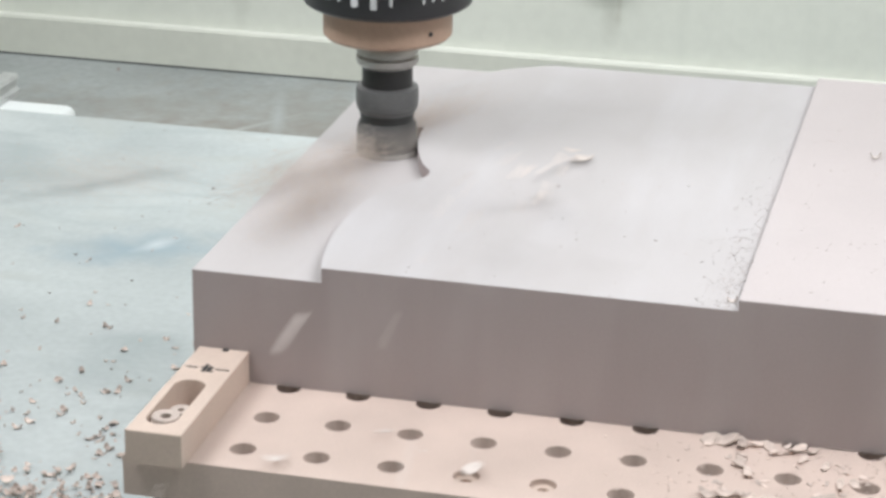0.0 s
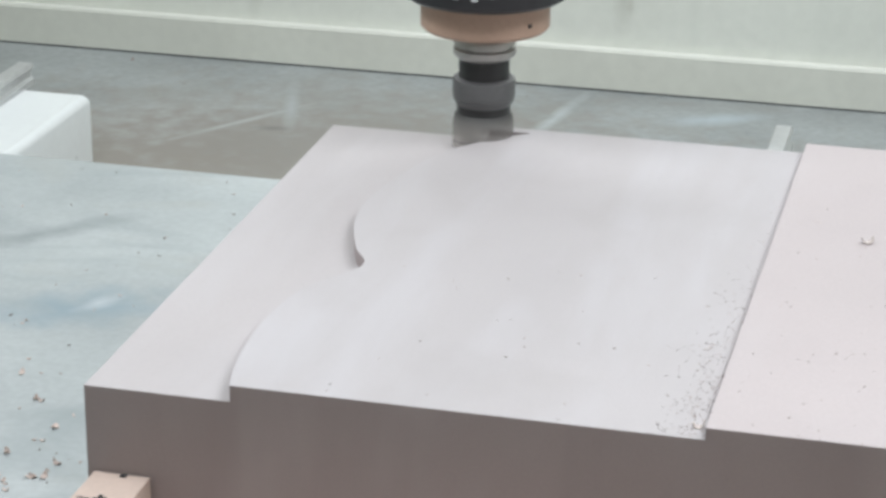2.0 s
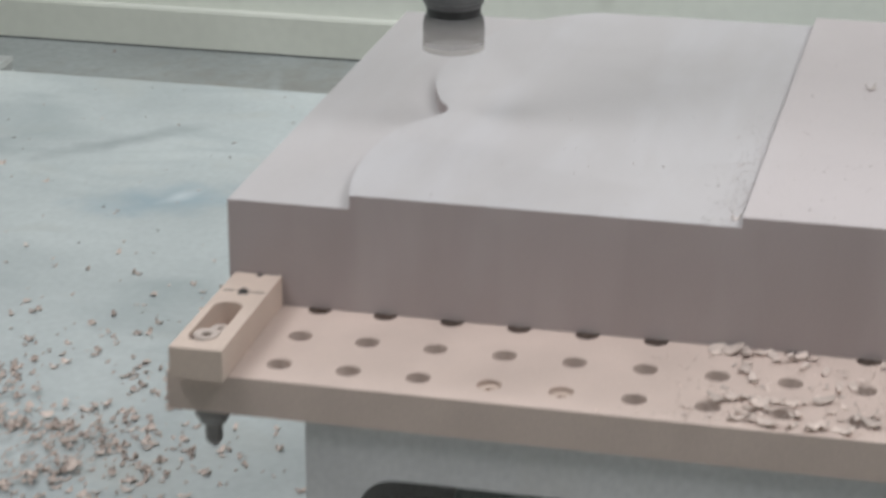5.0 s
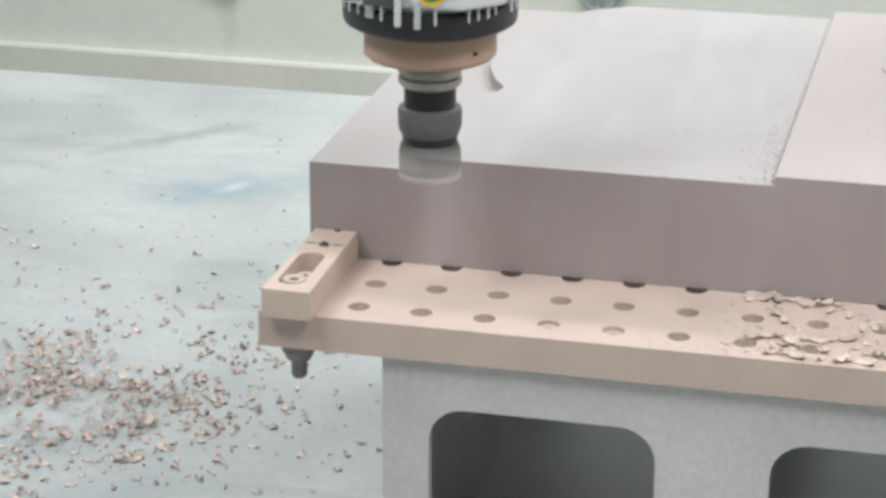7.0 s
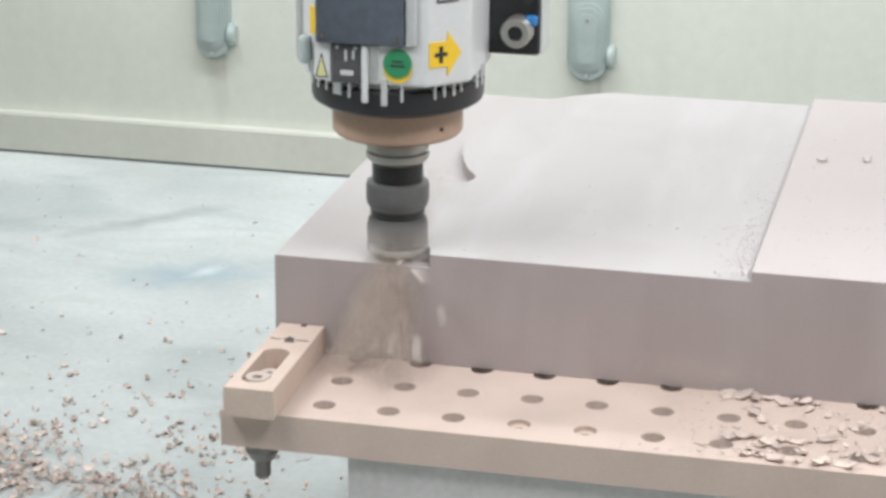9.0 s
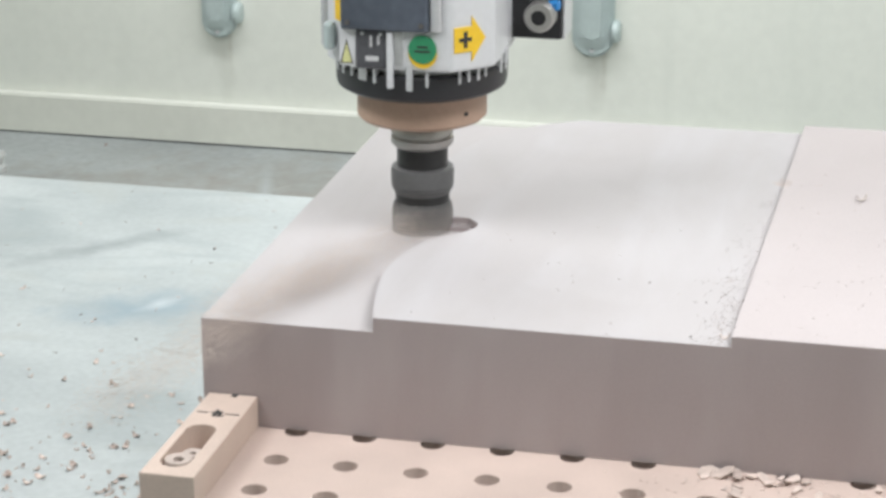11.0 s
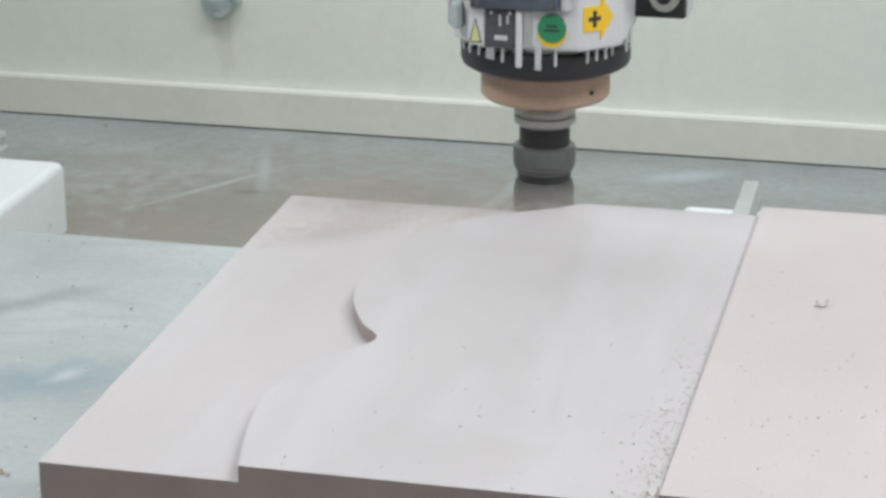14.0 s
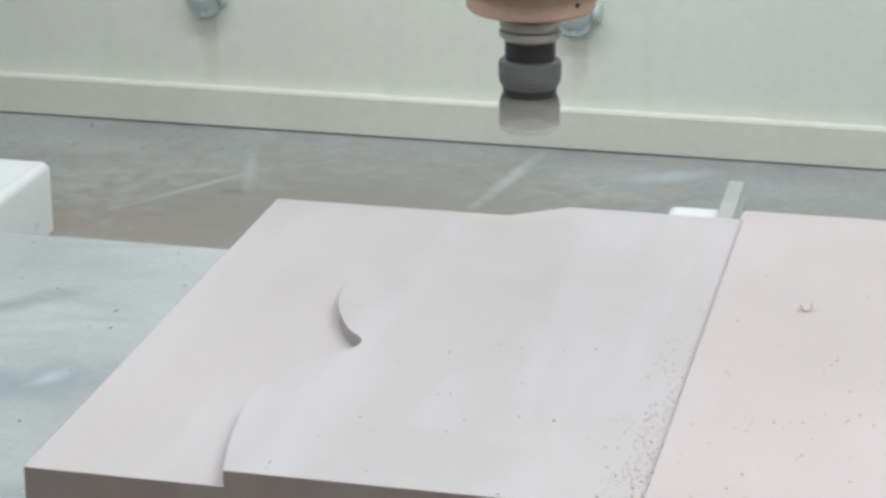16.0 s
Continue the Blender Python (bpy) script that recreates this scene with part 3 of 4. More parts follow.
for i in range(300):
    y = abs(rng.gauss(0, 0.17))
    x = XSTEP - 0.002 - abs(rng.gauss(0, 0.015)) * (1.2 - y) + 0.0075 * y / DEP
    if y < 0.62 and x > 0.2:
        chip_into(bm, x, y + 0.003, Z1, rng.choice((rng.uniform(0.0006, 0.0012), rng.uniform(0.0010, 0.0020))), curl=rng.uniform(0.3, 1.2))
rides(thing("step_dust", bm, M_SPECK, "fine dark crumbs gathered along the step", "sawdust", kind="stuff"))
bm = bmesh.new()
for i in range(230):
    chip_into(bm, rng.uniform(0.46, 0.9), abs(rng.gauss(0, 0.28)) % 0.62, ZT, rng.uniform(0.0007, 0.0023), curl=rng.uniform(0.3, 1.6))
for i in range(35):
    chip_into(bm, rng.uniform(0.16, 0.44), rng.uniform(0.0, 0.3), Z1, rng.uniform(0.001, 0.0025), curl=0.5)
rides(thing("crumbs", bm, M_SPECK, "tiny crumbs on the block's top", "sawdust", kind="stuff"))
for x, y, z, s in ((0.533, 0.388, ZT, 0.019), (0.4455, 0.018, Z1, 0.015), (0.62, 0.12, ZT, 0.013)):
    bm = bmesh.new()
    chip_into(bm, 0, 0, 0, s, curl=3.4)
    ob = rides(thing("loose_chip", bm, M_FLY, "single curled shaving lying on the block", "wood chip", "loose shavings"))
    ob.location = (x, y, z)
for x, y, q in ((0.445, -0.010, 0.030), (0.462, -0.013, 0.024), (0.475, -0.009, 0.020), (0.486, -0.016, 0.022), (0.505, -0.012, 0.026), (0.437, -0.016, 0.015)):
    shaving(x, y, 0.001, q, 0.9)

for x, y, q in ((-1.19, 2.44, 0.016), (-0.30, 2.41, 0.007), (-1.02, 2.30, 0.006)):
    bm = bmesh.new()
    chip_into(bm, 0, 0, 0, q, curl=1.0)
    ob = thing("floor_chip", bm, M_SPECK, "small dark chip lying on the machine floor", "wood chip", "chips on the floor")
    ob.location = (x, y, FLOOR_Z)

# ---- spindle head: origin at the cutter's tip ----
head = tagged(new("spindle_head"), "milling spindle with silver housing, black collar and spinning cutter", "milling spindle")
part("cutter", lathe([(0, 0.001), (0.0272, 0.001), (0.0286, 0.004), (0.0290, 0.010), (0.0290, 0.024), (0.0275, 0.031), (0.0250, 0.035), (0, 0.035)]), M_CUT, head, "dark cutter body, blurred by spinning", True)
part("cutting_edge", lathe([(0.0280, 0.0), (0.0291, 0.0005), (0.0294, 0.003), (0.0294, 0.0055), (0.0291, 0.0060)]), M_CUT2, head, "pale blurred cutting edges", True)
part("shank", lathe([(0, 0.034), (0.0256, 0.034), (0.0256, 0.043), (0, 0.043)]), M_HOLDER_D, head, "black cutter shank", True)
part("tool_collet", lathe([(0, 0.042), (0.0265, 0.042), (0.0270, 0.0445), (0.0282, 0.0455), (0.0290, 0.0475), (0.0285, 0.0490), (0.0296, 0.0500), (0.0298, 0.0640), (0.0290, 0.0672), (0.0245, 0.069), (0, 0.069)]), M_HOLDER, head, "grey steel clamping nut", True)
part("neck", lathe([(0, 0.068), (0.0240, 0.068), (0.0240, 0.089), (0, 0.089)]), M_HOLDER_D, head, "black tool holder neck", True)
part("flange", lathe([(0, 0.088), (0.0262, 0.088), (0.0292, 0.091), (0.0296, 0.093), (0.0296, 0.097), (0.0265, 0.0985), (0.0265, 0.1005), (0.0296, 0.102), (0.0296, 0.106), (0.0285, 0.108), (0, 0.108)]), M_HOLDER_L, head, "bright grooved tool holder flange", True)
part("spindle_mouth", lathe([(0, 0.107), (0.027, 0.107), (0.027, 0.118), (0, 0.118)]), M_HOLDER_D, head, "", True)
part("nose_ring", lathe([(0, 0.115), (0.048, 0.115), (0.0575, 0.1165), (0.0608, 0.120), (0.0608, 0.150), (0, 0.150)]), M_NOSE, head, "copper-brown nose ring", True)
for a in (-35, 40, 160):
    bm = lathe([(0, 0), (0.0022, 0), (0.0022, 0.002), (0, 0.002)], 10)
    bmesh.ops.transform(bm, matrix=pose(0, 0, 0.130, 0, 0, a) @ pose(0.0598, 0, 0, 0, 90), verts=bm.verts)
    part("grub_screw", bm, M_BLACK, head)
part("collar", lathe([(0, 0.1475), (0.073, 0.1475), (0.0785, 0.151), (0.0798, 0.155), (0.0798, 0.171), (0.077, 0.173), (0, 0.173)]), M_BLACK, head, "black ring collar", True)
part("core", lathe([(0, 0.172), (0.070, 0.172), (0.070, 0.188), (0, 0.188)]), M_ALU, head, "", True)
FINS = [(-39.7, 0.0013, 0.167), (-29, 0.0050, 0.166), (-19, 0.0015, 0.165), (5.4, 0.0030, 0.1605), (16.8, 0.0014, 0.164), (38.8, 0.0012, 0.165), (45.7, 0.0013, 0.166), (53.4, 0.0015, 0.166), (60, 0.0012, 0.168), (78.8, 0.0022, 0.166), (88.8, 0.0022, 0.166)]
FINS += [(a, 0.0020, 0.166) for a in range(100, 312, 11)]
for a, hw, zb in FINS:
    bm = box(-hw, hw, -0.0806, -0.069, zb, 0.186, 0.0008, 2)
    bmesh.ops.transform(bm, matrix=pose(0, 0, 0, 0, 0, a), verts=bm.verts)
    part("fin", bm, M_ALU, head, "short cast aluminium fin")
bm = lathe([(0, 0), (0.009, 0), (0.0115, 0.003), (0.0115, 0.010), (0, 0.010)], 24)
bmesh.ops.transform(bm, matrix=pose(0, 0, 0, 0, 0, 27) @ pose(0, -0.066, 0.161), verts=bm.verts)
part("boss", bm, M_ALU, head, "rounded cast boss under the housing corner", True)
part("ram", box(-0.06, 0.06, 0.02, 0.10, 0.55, 1.40, 0.004), M_HOUSE, head, "pale upright slide of the spindle")


def octagon(f, s):
    return [(-f, -s), (f, -s), (s, -f), (s, f), (f, s), (-f, s), (-s, f), (-s, -f)]


bm = prism(octagon(0.046, 0.079), 0.1785, 0.62)
bmesh.ops.bevel(bm, geom=list(bm.edges), offset=0.004, segments=3, profile=0.5, affect="EDGES")
part("housing", bm, M_HOUSE, head, "silver-white eight-sided housing")
panel = part("front_panel", box(-0.0545, 0.0265, -0.0855, -0.078, 0.216, 0.50, 0.002), M_PANEL, head, "dark slate cover panel")
for px in (-0.048, 0.020):
    bm = lathe([(0, 0), (0.0022, 0), (0.0022, 0.001), (0, 0.001)], 14)
    bmesh.ops.transform(bm, matrix=pose(px, -0.0853, 0.2225, 90), verts=bm.verts)
    part("screw", bm, M_BOLT, panel)
part("panel_edge", box(0.0272, 0.0380, -0.0845, -0.078, 0.216, 0.50, 0.004, 4), M_ALU, head, "polished rounded edge beside the panel", True)
plate_r = part("rating_plate", box(-0.0415, -0.0138, -0.0805, -0.0775, 0.1795, 0.2150, 0.001), M_PLATEGREY, head, "dark rating plate with unreadable print")
part("print_bar", box(-0.0325, -0.0205, -0.0811, -0.0804, 0.1870, 0.1915), M_PALE, plate_r, "pale unreadable line")
part("print_bar", box(-0.0285, -0.0265, -0.0811, -0.0804, 0.2000, 0.2105), M_PALE, plate_r)
part("print_bar", box(-0.0215, -0.0195, -0.0811, -0.0804, 0.2020, 0.2105), M_PALE, plate_r)
for px in (-0.0355, -0.0185):
    bm = lathe([(0, 0), (0.0016, 0), (0.0014, 0.0012), (0, 0.0012)], 12)
    bmesh.ops.transform(bm, matrix=pose(px, -0.0803, 0.2120, 90), verts=bm.verts)
    part("rivet", bm, M_ALU, plate_r)
part("rib", box(-0.0128, -0.0070, -0.0835, -0.078, 0.1625, 0.2150, 0.0015), M_HOUSE, head, "white upright cast rib")
part("recess", box(-0.0062, 0.0022, -0.0800, -0.078, 0.1835, 0.2150, 0.0008), M_RAIL, head, "grey machined recess")
part("side_rib", box(-0.0835, -0.075, -0.050, -0.030, 0.190, 0.50, 0.003), M_ALU, head)
part("side_clip", box(-0.076, -0.066, -0.069, -0.055, 0.191, 0.217, 0.004), M_HANDLE, head, "grey hinge clip")


def disc(u, v, r, y0, y1, n=32):
    bm = prism(circle(u, v, r, n), y0, y1)
    bmesh.ops.transform(bm, matrix=Matrix(((1, 0, 0, 0), (0, 0, 1, 0), (0, 1, 0, 0), (0, 0, 0, 1))), verts=bm.verts)
    return bm


part("round_sticker", disc(0.0200, 0.1955, 0.0130, -0.0804, -0.0785), M_YELLOW, head, "yellow round sticker")
part("round_sticker", disc(0.0200, 0.2000, 0.0130, -0.0812, -0.0795), M_GREEN, head, "green round sticker")
for name, outline, y0, y1, m, text in (
        ("warning_label", [(-0.0565, 0.1815), (-0.0425, 0.1815), (-0.0425, 0.2150), (-0.0565, 0.2150)], -0.0800, -0.0784, M_HOUSE, "white label under the warning sign"),
        ("warning_border", [(-0.0562, 0.1835), (-0.0440, 0.1835), (-0.0502, 0.2065)], -0.0803, -0.0796, M_PLATEGREY, "dark border of the warning sign"),
        ("warning_sticker", [(-0.0546, 0.1847), (-0.0456, 0.1847), (-0.0502, 0.2030)], -0.0806, -0.0800, M_PALEYEL, "pale yellow triangular warning sticker")):
    tri = prism(outline, y0, y1)
    bmesh.ops.transform(tri, matrix=Matrix(((1, 0, 0, 0), (0, 0, 1, 0), (0, 1, 0, 0), (0, 0, 0, 1))), verts=tri.verts)
    part(name, tri, m, head, text)
for zb, w in ((0.2015, 0.0050), (0.1975, 0.0070)):
    part("print_bar", box(0.0200 - w, 0.0200 + w, -0.0815, -0.0811, zb, zb + 0.0018), M_INK, head)
# chamfer face of the housing: a frame at its middle
CH = pose(0.0625, -0.0625, 0.0, 0, 0, 45)
FLIP = Matrix(((1, 0, 0, 0), (0, 0, 1, 0), (0, 1, 0, 0), (0, 0, 0, 1)))


def on_chamfer(outline, y0, y1):
    bm = prism(outline, y0, y1)
    bmesh.ops.transform(bm, matrix=CH @ FLIP, verts=bm.verts)
    return bm


s0, zc = -0.004, 0.2085
arrow = [(-0.0165, -0.0115), (0.002, -0.0115), (0.002, -0.0205), (0.0165, 0.0), (0.002, 0.0205), (0.002, 0.0115), (-0.0165, 0.0115)]
part("arrow_sticker", on_chamfer([(u + s0, v + zc) for u, v in arrow], -0.0012, 0.001), M_YELLOW, head, "yellow arrow sticker with a plus sign")
part("plus_bar", on_chamfer([(u + s0 - 0.005, v + zc) for u, v in ((-0.0065, -0.0018), (0.0065, -0.0018), (0.0065, 0.0018), (-0.0065, 0.0018))], -0.0018, -0.001), M_INK, head)
part("plus_bar", on_chamfer([(u + s0 - 0.005, v + zc) for u, v in ((-0.0018, -0.0075), (0.0018, -0.0075), (0.0018, 0.0075), (-0.0018, 0.0075))], -0.0019, -0.0011), M_INK, head)
label = part("side_label", on_chamfer([(u + s0 + 0.002, v + 0.266) for u, v in ((-0.011, -0.011), (0.011, -0.011), (0.011, 0.024), (-0.011, 0.024))], -0.0012, 0.001), M_PLATEGREY, head, "dark-rimmed label with an unreadable line")
part("red_field", on_chamfer([(u + s0 + 0.002, v + 0.266) for u, v in ((-0.0095, 0.002), (0.0095, 0.002), (0.0095, 0.0225), (-0.0095, 0.0225))], -0.0017, -0.001), M_RED, label, "red field")
part("print_bar", on_chamfer([(u + s0 + 0.002, v + 0.2615) for u, v in ((-0.0095, -0.004), (0.0095, -0.004), (0.0095, 0.0045), (-0.0095, 0.0045))], -0.0020, -0.001), M_PALE, label)
bm = prism([(-0.004, 0.219), (0.006, 0.219), (0.006, 0.244), (-0.004, 0.244)], -0.0012, 0.001)
bmesh.ops.transform(bm, matrix=pose(-0.0625, -0.0625, 0.0, 0, 0, -45) @ FLIP, verts=bm.verts)
part("side_sticker", bm, M_YELLOW, head, "yellow sticker on the side face")
# bracket and air fitting beside the housing
part("bracket_edge", box(0.1256, 0.1285, 0.034, 0.072, 0.188, 0.60, 0.001), M_ALU, head, "bare aluminium edge of the bracket")
part("bracket", box(0.068, 0.1255, 0.030, 0.075, 0.188, 0.60, 0.002), M_BLACK, head, "black bracket plate beside the housing")
fit_m = pose(0.1080, 0.030, 0.213) @ pose(0, 0, 0, 90)
bm = lathe([(0.007, 0.022), (0.0125, 0.022), (0.0145, 0.018), (0.0145, 0.004), (0.012, 0.0), (0, 0.0), (0, 0.010), (0.007, 0.010)], 32)
bmesh.ops.transform(bm, matrix=fit_m, verts=bm.verts)
part("air_fitting", bm, M_HOLDER_L, head, "chrome air fitting with a dark bore", True)
bm = lathe([(0, 0.011), (0.0068, 0.011), (0.0068, 0.0205), (0, 0.0205)], 24)
bmesh.ops.transform(bm, matrix=fit_m, verts=bm.verts)
part("bore", bm, M_BLACK, head, "", True)
part("tube_collar", box(0.1135, 0.1255, 0.020, 0.030, 0.217, 0.227, 0.003), M_BLUE, head, "blue tube collar")
bm = lathe([(0, 0), (0.005, 0), (0.005, 0.002), (0, 0.002)], 16)
bmesh.ops.transform(bm, matrix=pose(0.1150, 0.0295, 0.240) @ pose(0, 0, 0, 90), verts=bm.verts)
part("bolt_head", bm, M_INK, head)

# ---- what moves ----
TRAVEL = [(0, -0.3888), (0.5, -0.4583), (1, -0.5277), (1.5, -0.5937), (2, -0.6632), (2.5, -0.6971), (3, -0.7045), (3.5, -0.7062), (4, -0.6786), (4.5, -0.5324), (5, -0.2672), (5.2, -0.1668), (7.3, 0.0230), (7.5, 0.0231), (8, 0.0139), (8.5, 0.0000), (9, -0.0690), (11.5, -0.3930), (12, -0.4781), (12.5, -0.5480), (13, -0.6052), (13.5, -0.6654), (14, -0.6894), (14.5, -0.7021), (15, -0.7175), (15.5, -0.7195), (16, -0.6977)]
HEAD = [(0, 0.0751, 0.0960), (0.5, 0.0730, 0.0984), (1, 0.0831, 0.0989), (1.5, 0.1116, 0.0996), (2, 0.1549, 0.0969), (2.5, 0.1883, 0.0958), (3, 0.1858, 0.1099), (3.5, 0.1846, 0.1744), (4, 0.1812, 0.1769), (4.5, 0.1700, 0.1766), (5, 0.1522, 0.1813), (5.2, 0.1474, 0.1809), (7.3, 0.1375, 0.1096), (7.5, 0.1371, 0.1064), (8, 0.1377, 0.1048), (8.5, 0.1335, 0.1049), (9, 0.1144, 0.1047), (11.5, 0.1125, 0.0979), (12, 0.1065, 0.0954), (12.5, 0.1170, 0.0962), (13, 0.1500, 0.0999), (13.5, 0.1992, 0.0966), (14, 0.2502, 0.0972), (14.5, 0.2517, 0.0975), (15, 0.2526, 0.1059), (15.5, 0.2507, 0.1744), (16, 0.2481, 0.1815)]
TRAVEL_GAP = [(5.7, -0.010), (6.4, 0.020), (9.8, -0.172), (10.6, -0.275)]
HEAD_GAP = [(5.8, 0.1395, 0.178), (6.6, 0.1375, 0.130), (9.8, 0.092, 0.098), (10.4, 0.120, 0.094), (10.9, 0.128, 0.091)]
TRAVEL = sorted(TRAVEL + TRAVEL_GAP)
HEAD = sorted(HEAD + HEAD_GAP)
HEAD_Y = -0.045


def along(rows, t):
    for a, b in zip(rows, rows[1:]):
        if a[0] <= t <= b[0]:
            k = (t - a[0]) / (b[0] - a[0])
            return tuple(p + (q - p) * k for p, q in zip(a, b))[1:]
    return rows[-1][1:]


def passing(x, y, t0, t1):
    """When the cutter reaches a spot of the table between two times."""
    best, when, t = 9.0, t0, t0
    while t <= t1:
        if y < 0.57 and HEAD_Y - along(TRAVEL, t)[0] > y + 0.006:
            return t
        d = math.hypot(along(HEAD, t)[0] - x, HEAD_Y - along(TRAVEL, t)[0] - y)
        if y >= 0.57 and d < 0.042:
            return t
        if d < best:
            best, when = d, t
        t += 0.02
    return when


def flying_chip(t, vx, vy, vz, size, dx=0.0, dz=0.01):
    """A chip thrown off by the cutter at t; before that it is in the wood, afterwards it lies on the table."""
    bm = bmesh.new()
    chip_into(bm, 0, 0, 0, size, curl=rng.uniform(0.6, 2.2), yaw=0)
    bmesh.ops.scale(bm, vec=(1, 1.5, 1), verts=bm.verts)
    ob = thing("flying_chip", bm, M_FLY, "pale curled wood chip thrown off by the cutter", "wood chip", "chips thrown by the cutter")
    hx, hz = along(HEAD, t)
    x0, y0, z0 = hx + dx, HEAD_Y, Z0 + dz
    depot = (0.25 + rng.uniform(0, 0.1), 0.3, 0.05)
    rows = [(q, pose(depot[0], depot[1] + v, depot[2])) for q, v in TRAVEL if q < t - 0.15]
    if not rows:
        rows = [(0.0, pose(depot[0], depot[1] + along(TRAVEL, 0)[0], depot[2]))] if t > 0.1 else []
    rows += [(t - 0.10, pose(depot[0], depot[1] + along(TRAVEL, t - 0.10)[0], depot[2]))] if t > 0.2 else []
    spin = [rng.uniform(-70, 70) for _ in range(3)]
    k, bounces, since = 0, 0, t
    q = max(t, 0.0)
    while True:
        s = q - since
        x, y, z = x0 + vx * s, y0 + vy * s, z0 + vz * s - 4.9 * s * s
        tt = y - along(TRAVEL, min(q, 16))[0]
        low = PLATE_Z + 0.004
        on_board = -0.157 < tt < 0.0 and x > 0 and z > -0.05
        if on_board:
            low = 0.006
        elif 0.0 <= tt < DEP and x > 0:
            low = 0.05
        z = max(z, low)
        rows.append((min(q, 16.0), pose(x, y, z, spin[0] * k, spin[1] * k, spin[2] * k)))
        if z <= low and on_board and bounces < 4 and q < 15.9:
            bounces += 1
            x0, y0, z0, vz, since = x, y, z, 0.7, q
            vx, vy = vx * 0.7, min(vy * 0.7, -0.6)
        elif z <= low or q > 15.95:
            break
        q = round(q + 1 / 15, 4)
        k += 1
    end = q
    rest = Vector((x, y - along(TRAVEL, min(end, 16))[0], z))
    for qq, v in TRAVEL:
        if qq > end + 0.05:
            rows.append((qq, pose(rest.x, rest.y + v, rest.z, spin[0] * k, spin[1] * k, spin[2] * k)))
    if rows[-1][0] < 16:
        rows.append((16.0, pose(rest.x, rest.y + along(TRAVEL, 16)[0], rest.z, spin[0] * k, spin[1] * k, spin[2] * k)))
    walk(ob, rows)


def dust_mesh(seed):
    """A puff of many fine grains, thinning outwards."""
    bm = bmesh.new()
    grain = random.Random(seed)
    made = 0
    while made < 3600:
        g = [grain.gauss(0, 1) for _ in range(3)]
        if sum(q * q for q in g) > 5.5:
            continue
        made += 1
        c = Vector((g[0] * 0.046, g[1] * 0.013, g[2] * 0.011))
        k, L = grain.uniform(0.00005, 0.00010), grain.uniform(0.0015, 0.0050)
        m = Euler((grain.uniform(0, 6), grain.gauss(0, 0.28), grain.gauss(0, 0.28))).to_matrix()
        bm.faces.new([bm.verts.new(c + m @ Vector(q)) for q in ((L, k, 0), (L, -k, 0), (-L, 0, 0))])
    return mesh("dust_puff", bm, M_DUST)


def dust_puff(me, t, vel, life, drop, retreat):
    """Haze blown off the cutter at t; it settles back against the wood."""
    ob = tagged(new("dust_puff", me), "hazy beige wood dust blown off the cutter", "dust", "dust puffs round the cutter")
    hx = along(HEAD, max(t, 0))[0]
    v = Vector(vel)
    turn = v.to_track_quat("X", "Z").to_matrix().to_4x4()
    flat = Matrix.Identity(4)
    hide = (hx, min(0.55, max(0.07, HEAD_Y - along(TRAVEL, max(t, 0))[0])), 0.046)
    def at(q, p, m):
        return (q, Matrix.Translation(p) @ m)
    rows = []
    q0 = t - 0.10
    for q, w in [(0.0, along(TRAVEL, 0)[0])] + [x for x in TRAVEL if x[0] > 0]:
        if q < q0 - 0.05:
            rows.append(at(q, (hide[0], hide[1] + w, hide[2]), flat))
    if q0 > 0.05:
        rows.append(at(q0, (hide[0], hide[1] + along(TRAVEL, q0)[0], hide[2]), flat))
    for k in range(5):
        s = life * k / 4
        q = round(t + s, 3)
        if q >= 0:
            rows.append(at(q, (hx + v.x * s, HEAD_Y + v.y * s, Z0 + 0.012 + v.z * s - drop * s * s), turn))
    end = max(t + life, 0)
    p = Vector((hx + v.x * life, HEAD_Y + v.y * life - along(TRAVEL, end)[0], Z0 + 0.012 + v.z * life - drop * life * life)) + Vector(retreat)
    rest = Vector((min(max(p.x, 0.08), 0.9), min(max(p.y, 0.07), 0.55), 0.046))
    w = along(TRAVEL, min(end + 0.12, 16))[0]
    rows.append(at(end + 0.12, (rest.x, rest.y + w, rest.z), flat))
    for q, w in TRAVEL:
        if q > end + 0.2:
            rows.append(at(q, (rest.x, rest.y + w, rest.z), flat))
    walk(ob, rows)


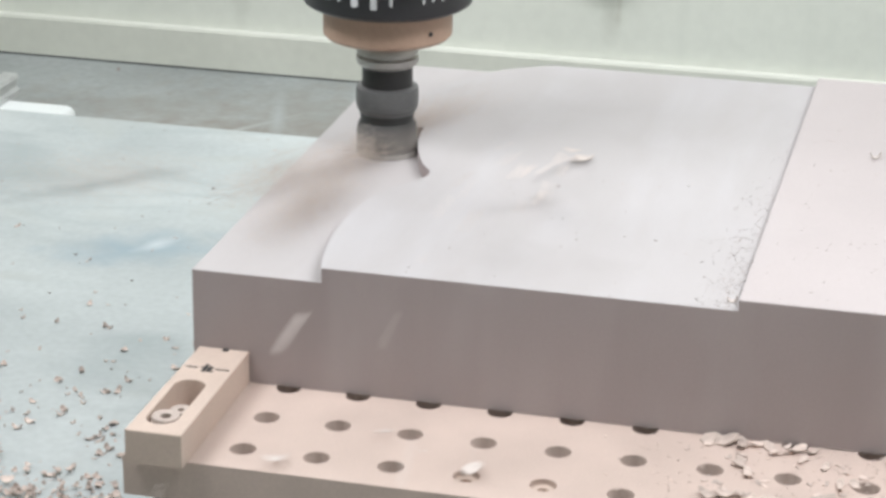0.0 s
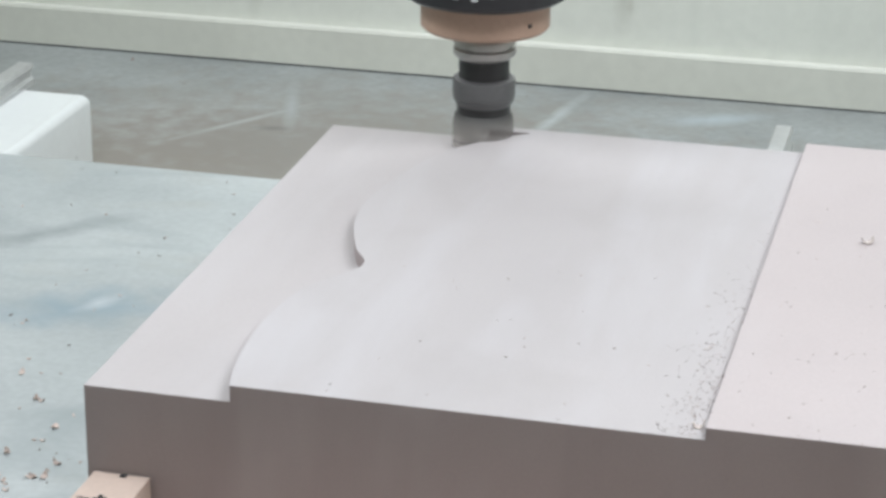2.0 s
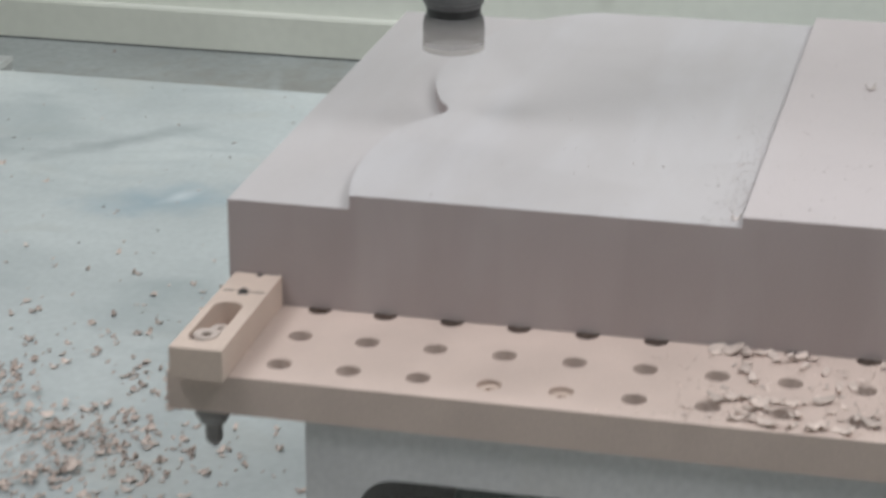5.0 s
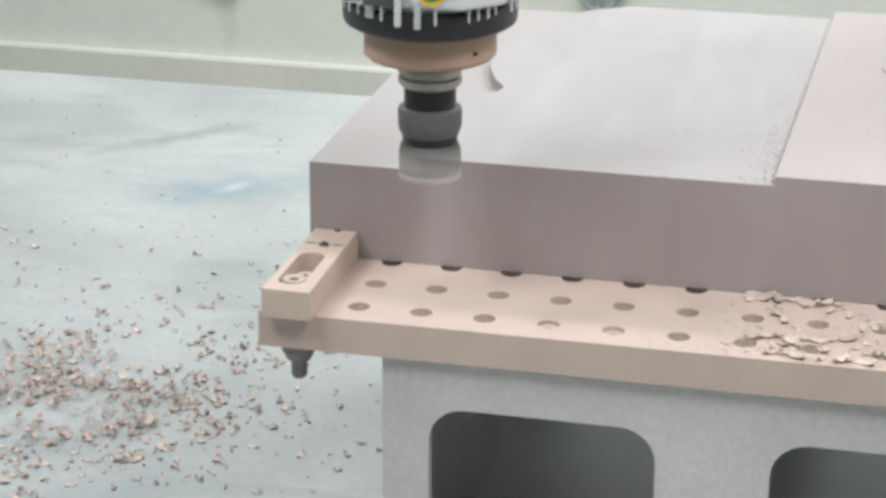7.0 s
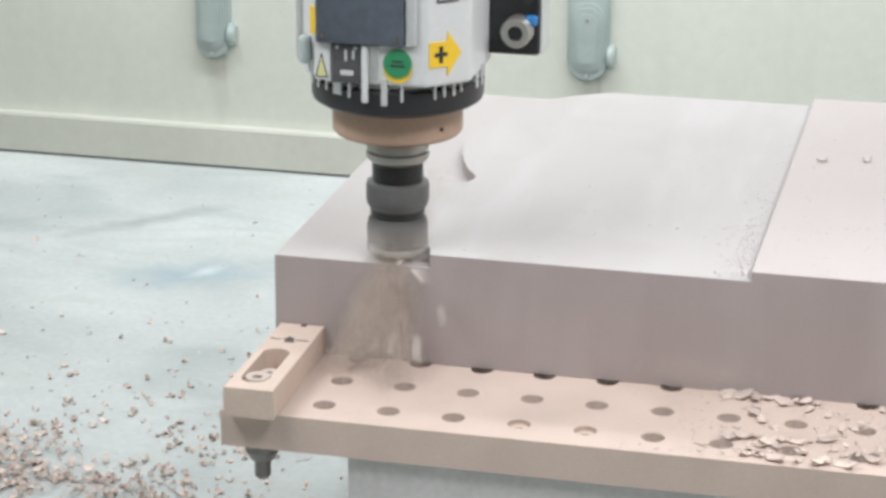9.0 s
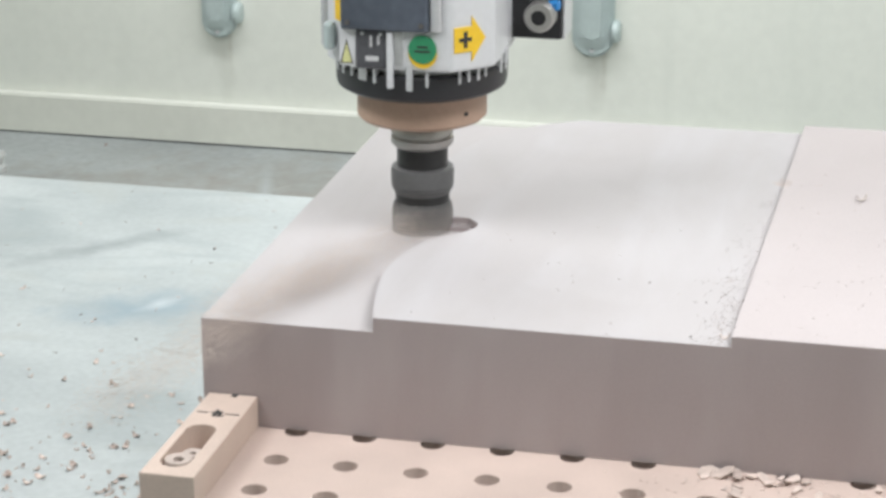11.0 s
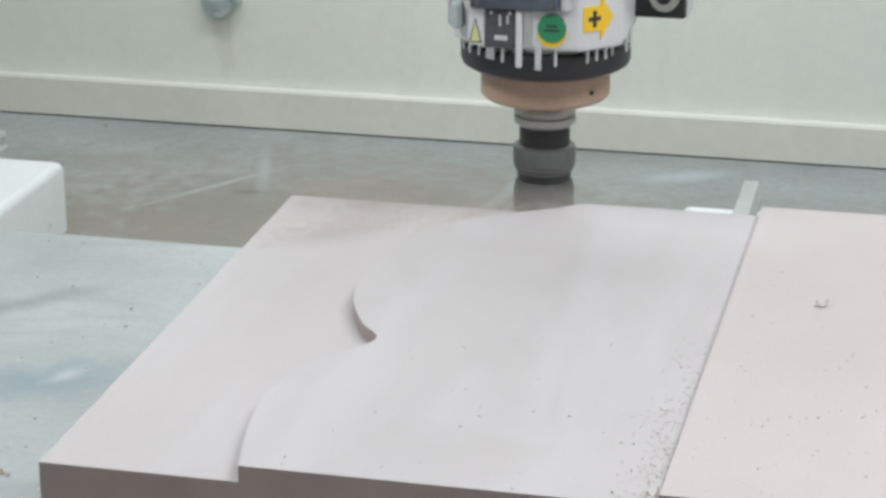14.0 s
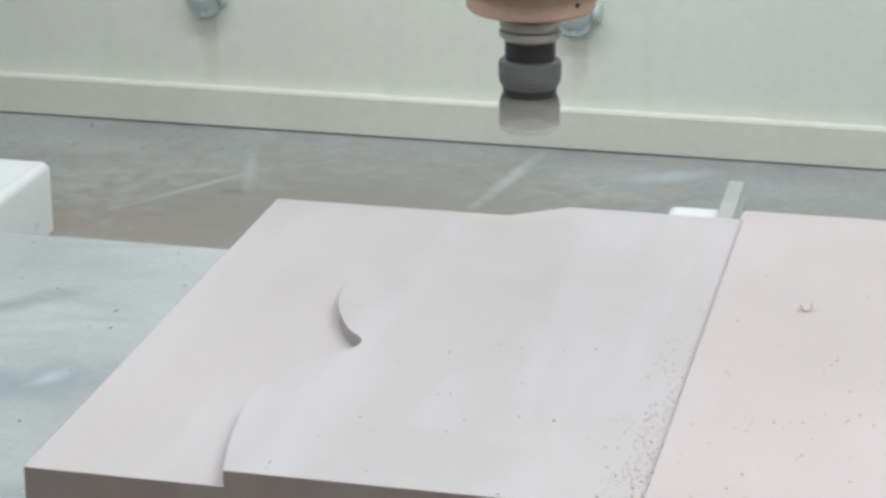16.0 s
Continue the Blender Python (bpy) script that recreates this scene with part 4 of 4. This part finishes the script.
def motions():
    ride = TRAVEL
    for ob in RIDERS:
        o = ob.location.copy()
        walk(ob, [(t, Matrix.Translation((o.x, o.y + v, o.z))) for t, v in ride])
    walk(head, [(t, pose(x, HEAD_Y, z)) for t, x, z in HEAD])
    sunk = pose(0, 0.004, Z0 - Z1 - 0.0015)
    level = pose(0, 0, 0)
    for ob, x, y, which in STRIPS:
        t = passing(x, y, 0.0, 3.0) if which == 1 else passing(x, y, 8.3, 14.9)
        if t < 0.07:
            walk(ob, [(0.0, sunk), (16.0, sunk)])
        else:
            walk(ob, [(0.0, level), (t - 0.04, level), (t + 0.03, sunk), (16.0, sunk)])
    fly = random.Random(21)
    sprays = ((64, -0.32, 0.14, (-0.85, 0.12), (-2.4, -1.5), (0.3, 1.1), (0.007, 0.018)),
              (80, 7.66, 8.66, (1.2, 2.9), (-0.8, -0.25), (0.1, 1.2), (0.016, 0.036)),
              (18, 8.8, 9.35, (-0.3, 0.9), (-1.4, -0.5), (-0.3, 0.5), (0.008, 0.016)),
              (105, 11.05, 11.62, (-0.6, 1.2), (-3.0, -1.9), (-0.1, 0.8), (0.007, 0.015)))
    for count, t0, t1, u, v, w, size in sprays:
        for i in range(count):
            flying_chip(fly.uniform(t0, t1), fly.uniform(*u), fly.uniform(*v), fly.uniform(*w), fly.uniform(*size) if i % 8 else fly.uniform(0.003, 0.007), 0.02)

    puffs = [dust_mesh(i) for i in range(5)]
    plumes = ((20, -0.45, 0.50, (-0.34, -0.05), (-1.0, -0.5), (-0.03, 0.02), 0.0, (0, 0.02, -0.05)),
              (28, 7.75, 8.55, (0.45, 1.0), (-0.25, -0.10), (-0.25, 0.0), 0.3, (0, 0.16, 0)),
              (44, 8.62, 9.5, (-0.24, 0.06), (-0.35, -0.15), (-0.50, -0.20), 0.3, (0, 0.16, 0)),
              (34, 9.8, 11.8, (-0.34, -0.16), (-1.2, -0.7), (-0.03, 0.02), 0.0, (0, 0.02, -0.05)),
              (30, 11.8, 13.0, (-0.60, -0.20), (-0.75, -0.25), (-0.03, 0.02), 0.0, (0, 0.02, -0.05)),
              (9, 13.0, 13.8, (-0.45, -0.15), (-0.30, -0.05), (-0.03, 0.02), 0.0, (0, 0.02, -0.05)))
    for count, t0, t1, u, v, w, drop, back in plumes:
        for i in range(count):
            dust_puff(puffs[i % 5], t0 + (t1 - t0) * (i + fly.random()) / count, (fly.uniform(*u), fly.uniform(*v), fly.uniform(*w)), fly.uniform(0.28, 0.45), drop, back)
    perch(0.019, 0.3025, Z0, 2.4, 4.4, 0.014)
    perch(0.487, 0.376, ZT, 8.5, 10.9, 0.016)
    perch(0.527, 0.295, ZT, 12.2, 12.7, 0.014)


def perch(px, py, pz, on, off, size):
    """A shaving that drops on the block and is blown off again."""
    bm = bmesh.new()
    chip_into(bm, 0, 0, 0, size, curl=1.6, yaw=30)
    ob = thing("flying_chip", bm, M_CHIP1, "pale curled wood chip thrown off by the cutter", "wood chip", "chips thrown by the cutter")
    rows = [(q, pose(0.3, 0.3 + w, 0.05)) for q, w in TRAVEL if q < on - 0.3]
    rows += [(on - 0.15, pose(px + 0.05, py + 0.08 + along(TRAVEL, on - 0.15)[0], pz + 0.09, 30, 20, 0)), (on, pose(px, py + along(TRAVEL, on)[0], pz + 0.0005))]
    rows += [(q, pose(px, py + w, pz + 0.0005)) for q, w in TRAVEL if on + 0.05 < q < off - 0.05]
    rows += [(off, pose(px, py + along(TRAVEL, off)[0], pz + 0.0005)), (off + 0.2, pose(px - 0.15, py + along(TRAVEL, off + 0.2)[0], pz + 0.03, 40, 0, 30)), (off + 0.5, pose(-0.25, py + along(TRAVEL, off + 0.5)[0], PLATE_Z + 0.003, 0, 0, 60))]
    rows += [(q, pose(-0.25, py + w, PLATE_Z + 0.003, 0, 0, 60)) for q, w in TRAVEL if q > off + 0.55]
    walk(ob, rows)


motions()
